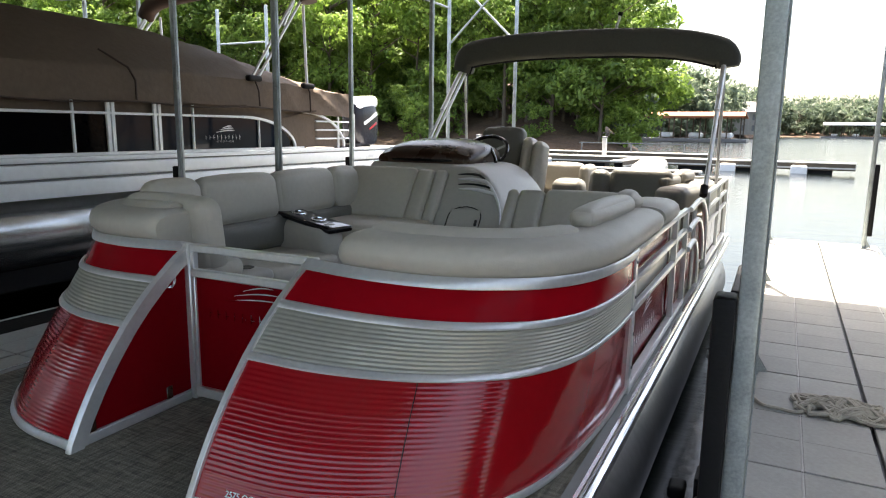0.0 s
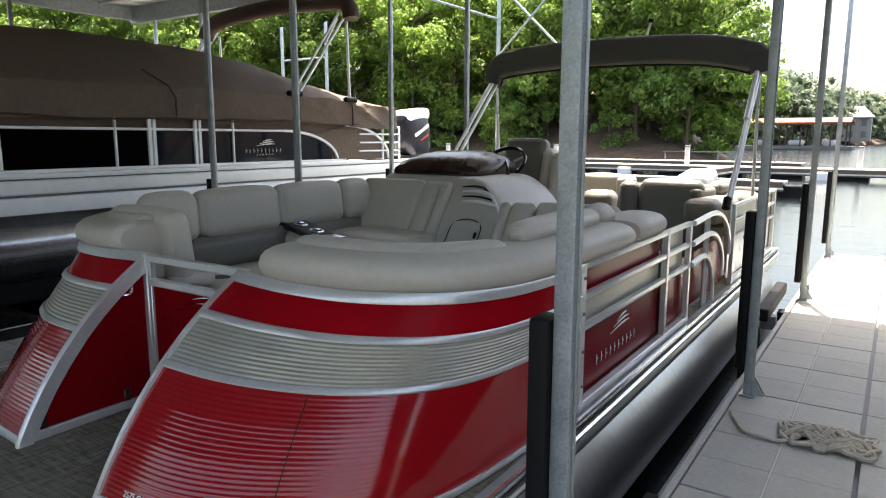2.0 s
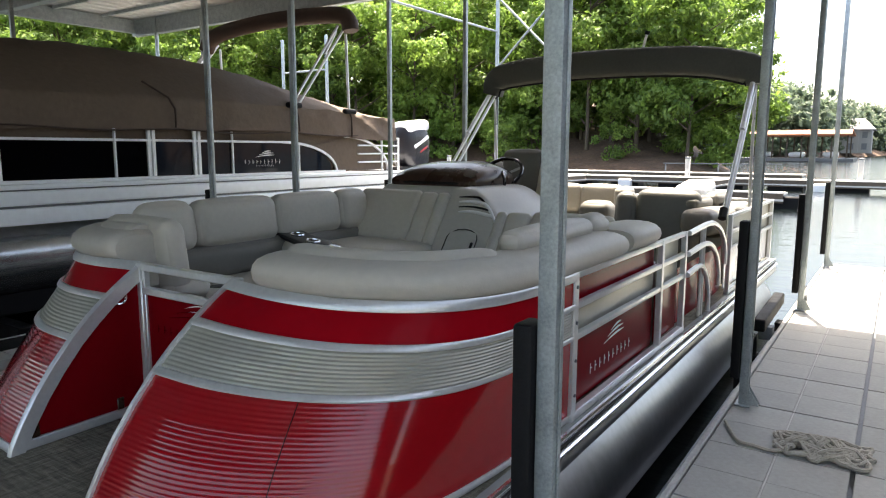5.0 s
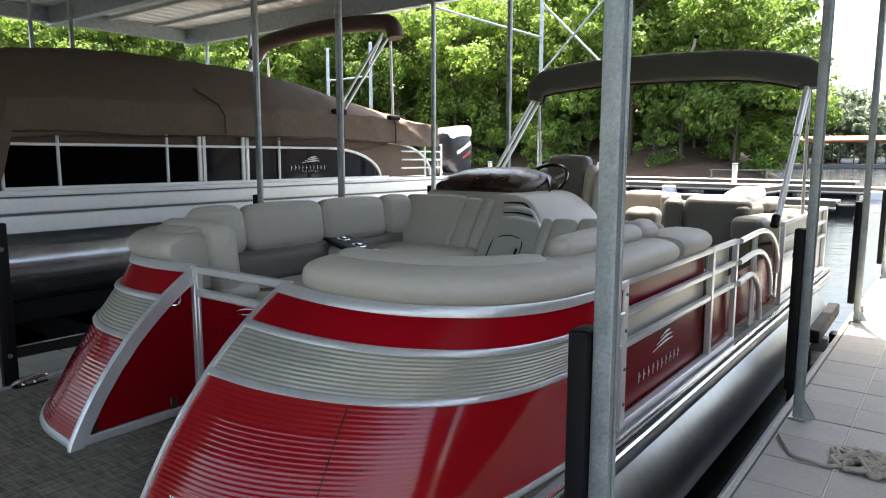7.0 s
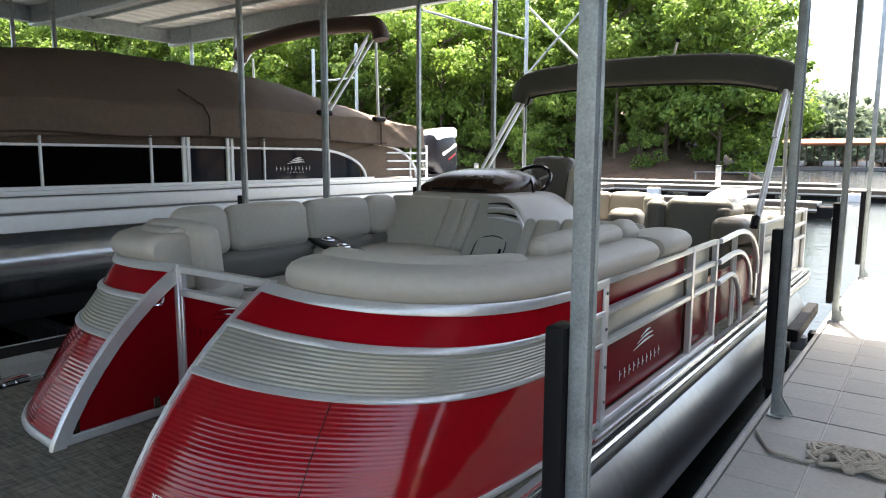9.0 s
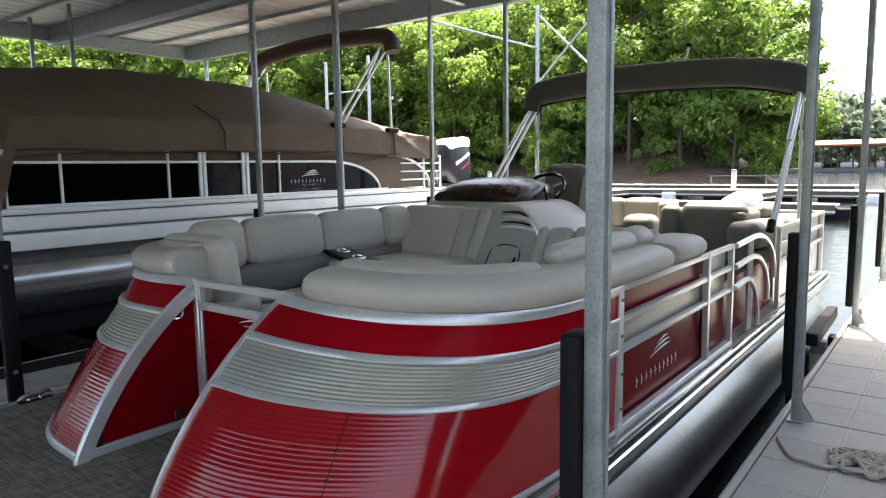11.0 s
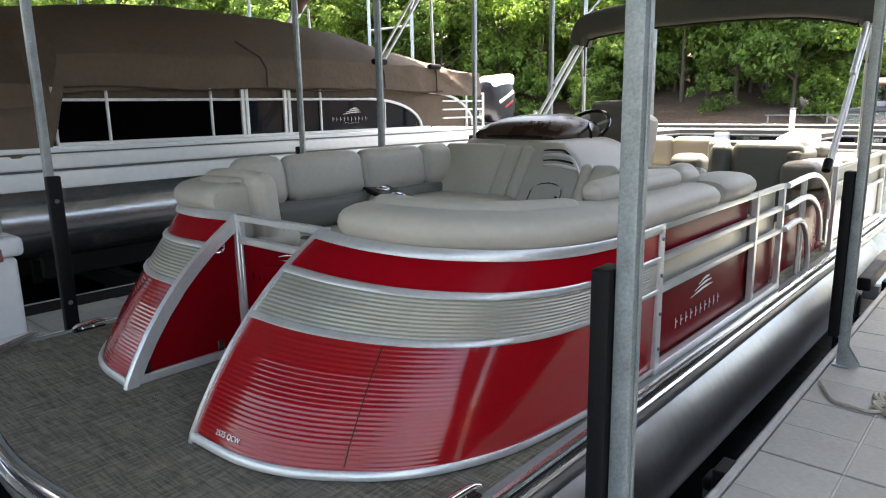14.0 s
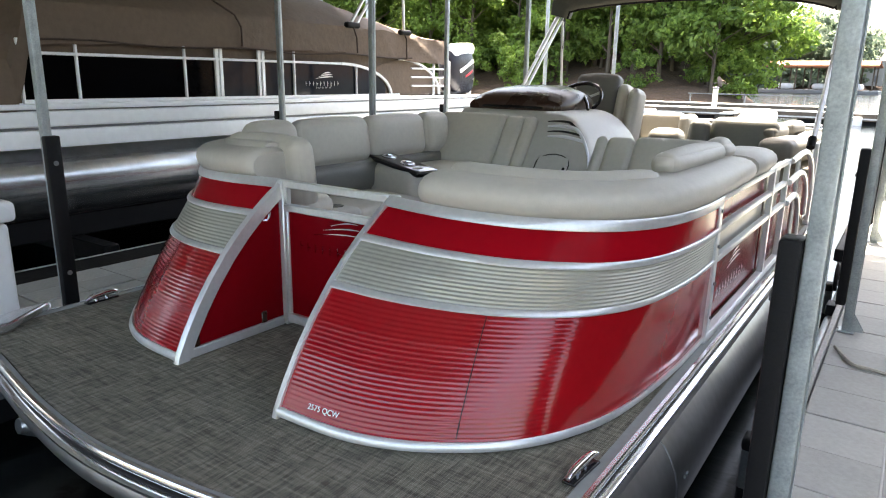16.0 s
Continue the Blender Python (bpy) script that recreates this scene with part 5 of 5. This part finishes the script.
def make_tree(seed, h, spread, low, leaves, size, material, label):
    rng = random.Random(seed)
    t = thing("tree", label, "tree", group="trees on the bank")
    lean_x, lean_y = rng.uniform(-0.6, 0.6), rng.uniform(-0.6, 0.6)
    trunk = [(lean_x * f * f, lean_y * f * f, h * 0.85 * f - 0.5) for f in np.linspace(0, 1, 8)]
    bm = tube(trunk, [0.011 * h * (1 - 0.85 * f) for f in np.linspace(0, 1, 8)], 8)
    blobs = []
    for k in range(15):
        f = rng.uniform(low, 0.98)
        a = rng.uniform(0, 6.28)
        reach = spread * (0.45 + 0.75 * math.sin(math.pi * min(1, (1.05 - f) / (1.1 - low)) ** 0.8)) * rng.uniform(0.55, 1.0)
        z0 = h * f * 0.8
        tip = (lean_x * f * f + reach * math.cos(a), lean_y * f * f + reach * math.sin(a), z0 + h * 0.10 + rng.uniform(-0.4, 0.8))
        mid = (tip[0] * 0.5, tip[1] * 0.5, z0 + h * 0.06)
        tube([(lean_x * f * f, lean_y * f * f, z0), mid, tip], [0.005 * h, 0.003 * h, 0.001 * h], 5, bm)
        blobs.append((tip, rng.uniform(0.75, 1.35) * spread * 0.36))
        for _ in range(3):
            blobs.append(((tip[0] + rng.uniform(-1, 1) * spread * 0.4, tip[1] + rng.uniform(-1, 1) * spread * 0.4, tip[2] + rng.uniform(-1, 0.8) * spread * 0.3), rng.uniform(0.4, 0.9) * spread * 0.28))
    blobs.append(((lean_x, lean_y, h * 0.9), spread * 0.4))
    part("trunk", bm, BARK, t)
    me = leaf_cloud(rng, blobs, leaves, size)
    me.materials.append(material)
    crown = new("crown", me)
    crown.parent = t
    return t


NEAR_LABEL = "tall leafy green broadleaf tree on the bank"
protos = [make_tree(s, h, sp, low, 11000, 0.20, LEAF, NEAR_LABEL) for s, h, sp, low in ((1, 17, 4.8, 0.13), (2, 15, 4.4, 0.10), (3, 19, 5.2, 0.16), (4, 13, 4.2, 0.06), (5, 21, 5.2, 0.18))]
bush = make_tree(9, 3.2, 1.7, 0.05, 1500, 0.16, LEAF, "leafy green bush at the water's edge")
bush.name = "bush"
tagged(bush, category="bush", group="bushes on the bank")
rng = random.Random(11)
spots = []
for row, (dist, step) in enumerate(((5.5, 4.4), (11, 4.6), (17, 5.0), (25, 6.0))):
    x = -86 - row * 5
    while x < -9.6 - 0.40 * (dist - 4):
        spots.append((x + rng.uniform(-1.2, 1.2), dist + rng.uniform(-1.6, 1.6)))
        x += step
spots += [(-10.4, 8.5), (-12.4, 7.5), (-12.8, 12.0), (-15.5, 9.0), (-18.5, 8.0), (-22.0, 9.0)]
first = {}
for i, (x, d) in enumerate(spots):
    y = bank_edge(x) + d
    p = protos[rng.randrange(5)] if x < -14 else protos[3]
    s = rng.uniform(0.85, 1.15)
    z = shore_height(x, y) - 0.2
    m = pose(x, y, z, 0, 0, rng.uniform(0, 360))
    if p.name not in first:
        first[p.name] = 1
        p.matrix_basis = m
    else:
        copy_thing(p, m)
placed = False
for i in range(40):
    x = -75 + i * 1.75 + rng.uniform(-0.8, 0.8)
    y = bank_edge(x) + rng.uniform(1.0, 5.0)
    m = pose(x, y, shore_height(x, y) - 0.1, 0, 0, rng.uniform(0, 360))
    if rng.random() < 0.65 and (x < -24 or i % 7 == 0):
        if not placed:
            bush.matrix_basis, placed = m, True
        else:
            copy_thing(bush, m)

for i in range(70):
    x = rng.uniform(-85, -24)
    y = bank_edge(x) + rng.uniform(7, 26)
    if x < -10 - 0.45 * (y - 50):
        b = copy_thing(bush, pose(x, y, shore_height(x, y) - 0.1, 0, 0, rng.uniform(0, 360)))

for x, y, s in [(-16.6, 50.5, 0.8), (-10.6, 53.5, 0.9), (-10.0, 55.5, 1.1), (-12.6, 54.0, 0.8)] + [(-62 + 2.4 * i + rng.uniform(-0.8, 0.8), bank_edge(-62 + 2.4 * i) + rng.uniform(8.5, 12), rng.uniform(1.3, 2.1)) for i in range(21)]:
    copy_thing(bush, pose(x, y, max(0.0, shore_height(x, y)) - 0.15, 0, 0, rng.uniform(0, 360)) @ Matrix.Diagonal((s, s, s, 1)))

# unseen woods behind the walkway, added only for reflections
for i in range(20):
    x = -75 + i * 7.8 + rng.uniform(-1.5, 1.5)
    y = -72 - rng.uniform(0, 14)
    copy_thing(protos[i % 5], pose(x, y, shore_height(x, y) - 0.2, 0, 0, rng.uniform(0, 360)))

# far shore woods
far_protos = [make_tree(30 + k, h, sp, 0.05, 900, 0.75, LEAF_HAZED, "green tree on the far shore with haze in its leaf colour") for k, (h, sp) in enumerate(((13, 5.5), (16, 6.0), (11, 5.0)))]
for p in far_protos:
    tagged(p, group="trees on the far shore")
used = set()
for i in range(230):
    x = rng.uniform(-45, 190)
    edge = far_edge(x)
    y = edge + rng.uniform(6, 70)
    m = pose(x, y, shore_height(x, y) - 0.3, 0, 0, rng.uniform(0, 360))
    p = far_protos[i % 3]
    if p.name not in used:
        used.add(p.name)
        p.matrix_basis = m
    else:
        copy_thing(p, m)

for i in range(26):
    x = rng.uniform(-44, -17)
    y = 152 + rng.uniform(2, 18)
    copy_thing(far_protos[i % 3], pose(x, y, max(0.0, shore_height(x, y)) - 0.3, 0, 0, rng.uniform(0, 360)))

# far docks, boathouses, houses
def far_dock(label, x0, y0, x1, y1, w):
    d = thing("far_dock", label, "dock")
    L = math.hypot(x1 - x0, y1 - y0)
    m = Matrix.Translation((x0, y0, 0)) @ Matrix.Rotation(math.atan2(y1 - y0, x1 - x0), 4, "Z")
    part("deck", turned(box(0, L, -w / 2, w / 2, 0.40, 0.48, 0.01), m), WOOD_WHITE, d, "", False)
    part("fascia", turned(box(0.02, L - 0.02, -w / 2 - 0.03, -w / 2 - 0.003, 0.16, 0.44), m), BARK, d, "", False)
    part("rub_board", turned(box(0.0, L, -w / 2 - 0.06, -w / 2 - 0.032, 0.22, 0.28), m), WOOD_WHITE, d, "", False)
    k = 0
    while k * 2.4 + 1.0 < L:
        part("float", turned(box(k * 2.4 + 0.2, k * 2.4 + 1.6, -w / 2 + 0.1, w / 2 - 0.1, -0.3, 0.355, 0.04), m), BLACK, d)
        k += 1
    return d


cove_dock = far_dock("long sun-bleached floating dock across the cove", -34, 33.0, 4.4, 31.8, 1.1)
for x in (-0.5, 2.3, -9.0):
    part("float_drum", cushion(0.32, 0.18, 0.22, 0.08, pose(x, 31.18 - 0.031 * (x - 4.4), 0.12, 0, 0, -1.8), 0), WHITE, cove_dock, "white plastic float drum")
far_dock("long sun-bleached floating dock across the cove", -38, 40, -2.0, 39, 1.2)
for x, y in ((-11.5, 27.4), (-4.5, 27.1)):
    far_dock("short sun-bleached floating finger dock", x, y, x + 0.2, y + 4.2, 0.5)
far_dock("sun-bleached floating dock parallel to the slips", -16, 22.6, -0.6, 21.4, 0.5)
for x, y in ((-6.2, 32.15), (0.8, 31.92), (-13, 32.35), (-20, 32.57)):
    p = thing("mooring_post", "pale mooring post on the far dock", "post", (x, y, 0.48))
    part("shaft", box(-0.10, 0.10, -0.10, 0.10, 0, 0.85, 0.02), WOOD_WHITE, p)
    part("cap", box(-0.12, 0.12, -0.12, 0.12, 0.852, 0.93, 0.02), GALV_DARK, p)
rail = thing("dock_railing", "pale railing on the far dock", "railing")
for k in range(3):
    part("post", box(-9.2 + k * 2.9, -9.13 + k * 2.9, 38.9, 38.97, 0.48, 0.95), GALV_DARK, rail, "", False)
part("rail", box(-9.3, -3.1, 38.88, 38.99, 0.95, 1.01), GALV_DARK, rail, "", False)


def boathouse(x, y, w, d, h, roof, label, rot=0):
    b = thing("boathouse", label, "boathouse", (x, y, 0))
    b.rotation_euler.z = radians(rot)
    part("platform", box(-w / 2 - 1, w / 2 + 1, -d / 2 - 1, d / 2, 0.05, 0.55), GALV_DARK, b, "", False)
    n = int(w / 2.0)
    for k in range(n + 1):
        for yy in (-d / 2, d / 2 - 0.3):
            part("column", box(-w / 2 + k * w / n - 0.10, -w / 2 + k * w / n + 0.10, yy, yy + 0.2, 0.55, h), BARK, b, "", False)
    bm = grid([[(-w / 2 - 0.6, -d / 2 - 0.8, h), (w / 2 + 0.6, -d / 2 - 0.8, h)], [(-w / 2 - 0.4, 0, h + 0.8), (w / 2 + 0.4, 0, h + 0.8)], [(-w / 2 - 0.6, d / 2 + 0.6, h), (w / 2 + 0.6, d / 2 + 0.6, h)]])
    ext = bmesh.ops.extrude_face_region(bm, geom=bm.faces[:])
    for v in ext["geom"]:
        if isinstance(v, bmesh.types.BMVert):
            v.co.z += 0.25
    part("roof", bm, roof, b, "", False)
    for k in range(3):
        part("boat_hull", cushion(1.0, 2.6, 0.45, 0.4, pose(-w / 3 + k * w / 3, 0, 1.1), 0), WHITE, b, "pale boat on a lift")
    return b


boathouse(-12.2, 124, 14.5, 9, 4.0, ORANGE, "open boathouse with a rust-orange roof")
boathouse(24, 285, 20, 10, 4.5, WHITE, "far white-roofed boathouse on the lake shore")
boathouse(50, 290, 26, 10, 4.5, WHITE, "far white-roofed boathouse on the lake shore")


def house(x, y, w, d, h, label):
    z = shore_height(x, y) - 0.3
    b = thing("house", label, "house", (x, y, z))
    part("wall", box(-w / 2, w / 2, -d / 2, d / 2, 0, h), HOUSE, b, "", False)
    bm = grid([[(-w / 2 - 0.8, -d / 2 - 0.8, h), (w / 2 + 0.8, -d / 2 - 0.8, h)], [(-w / 2 + 2, 0, h + 3), (w / 2 - 2, 0, h + 3)], [(-w / 2 - 0.8, d / 2 + 0.8, h), (w / 2 + 0.8, d / 2 + 0.8, h)]])
    ext = bmesh.ops.extrude_face_region(bm, geom=bm.faces[:])
    for v in ext["geom"]:
        if isinstance(v, bmesh.types.BMVert):
            v.co.z += 0.3
    part("roof", bm, HOUSE_ROOF, b, "grey shingle roof", False)
    # grey panes instead of dark glass: distance haze is in the colour
    for k in range(4):
        for zz in (1.0, 4.0):
            if zz + 1.6 < h:
                part("window", box(-w / 2 + (k + 0.5) * w / 4 - 0.6, -w / 2 + (k + 0.5) * w / 4 + 0.6, -d / 2 - 0.05, -d / 2 - 0.004, zz, zz + 1.6), GALV_DARK, b, "", False)
    for k in range(5):
        part("porch_column", box(-w / 2 + k * w / 4 - 0.2, -w / 2 + k * w / 4 + 0.2, -d / 2 - 2.2, -d / 2 - 1.8, 0, h), HOUSE, b, "", False)
    return b


house(-20, 180, 12, 10, 7, "pale two-storey lake house with a columned porch")
house(-11, 215, 12, 10, 6.0, "pale lake house among trees on the far shore")
house(60, 330, 18, 10, 6, "pale lake house among trees on the far shore")


# ---------------------------------------------------------------- dock tiles
def plate(w, l, material):
    me = bpy.data.meshes.new("tile")
    bm = box(-w / 2, w / 2, -l / 2, l / 2, -0.018, 0.0, 0.0022, 1)
    bm.to_mesh(me)
    bm.free()
    me.materials.append(material)
    return me


def tiles(dock, x0, x1, y0, y1, w, l):
    """Rows of dock tiles, each scored into four plates with a pale strip between."""
    nx_, ny_ = max(1, round((x1 - x0) / w)), max(1, round((y1 - y0) / l))
    tw, tl = (x1 - x0) / nx_, (y1 - y0) / ny_
    quarter, strip = plate((tw - 0.018) / 2 - 0.004, (tl - 0.009) / 2 - 0.001, DOCK), plate(0.0076, tl - 0.009, DOCK_PALE)
    rg = random.Random(3)
    for i in range(nx_):
        for j in range(ny_):
            cx, cy, cz = x0 + (i + 0.5) * tw, y0 + (j + 0.5) * tl, DOCK_Z + rg.uniform(-0.0015, 0.0015)
            for dx, dy in ((-1, -1), (1, -1), (-1, 1), (1, 1)):
                o = new("tile", quarter)
                o.parent = dock
                o.location = (cx + dx * ((tw - 0.018) / 4 + 0.002), cy + dy * (tl - 0.009) / 4, cz + rg.uniform(-0.0004, 0.0004))
            o = new("joint_strip", strip)
            o.parent = dock
            o.location = (cx, cy, cz - 0.0008)


tiles(finger_dock_right, 1.572, 2.688, -0.82, 7.72, 0.55, 0.565)
# near-black strip over the outer part of the left finger
part("dark_edge", box(-2.755, -2.478, -0.82, 7.72, DOCK_Z - 0.03, DOCK_Z - 0.004, 0.004), NEAR_BLACK, finger_dock_left, "near-black strip along the dock edge", False)
tiles(finger_dock_left, -2.472, -1.587, -0.82, 7.72, 0.44, 0.565)
tiles(finger_dock_far, -7.123, -5.927, -0.82, 7.72, 1.1, 1.13)
tiles(main_dock, -7.96, 4.96, -3.56, -0.94, 1.1, 1.13)
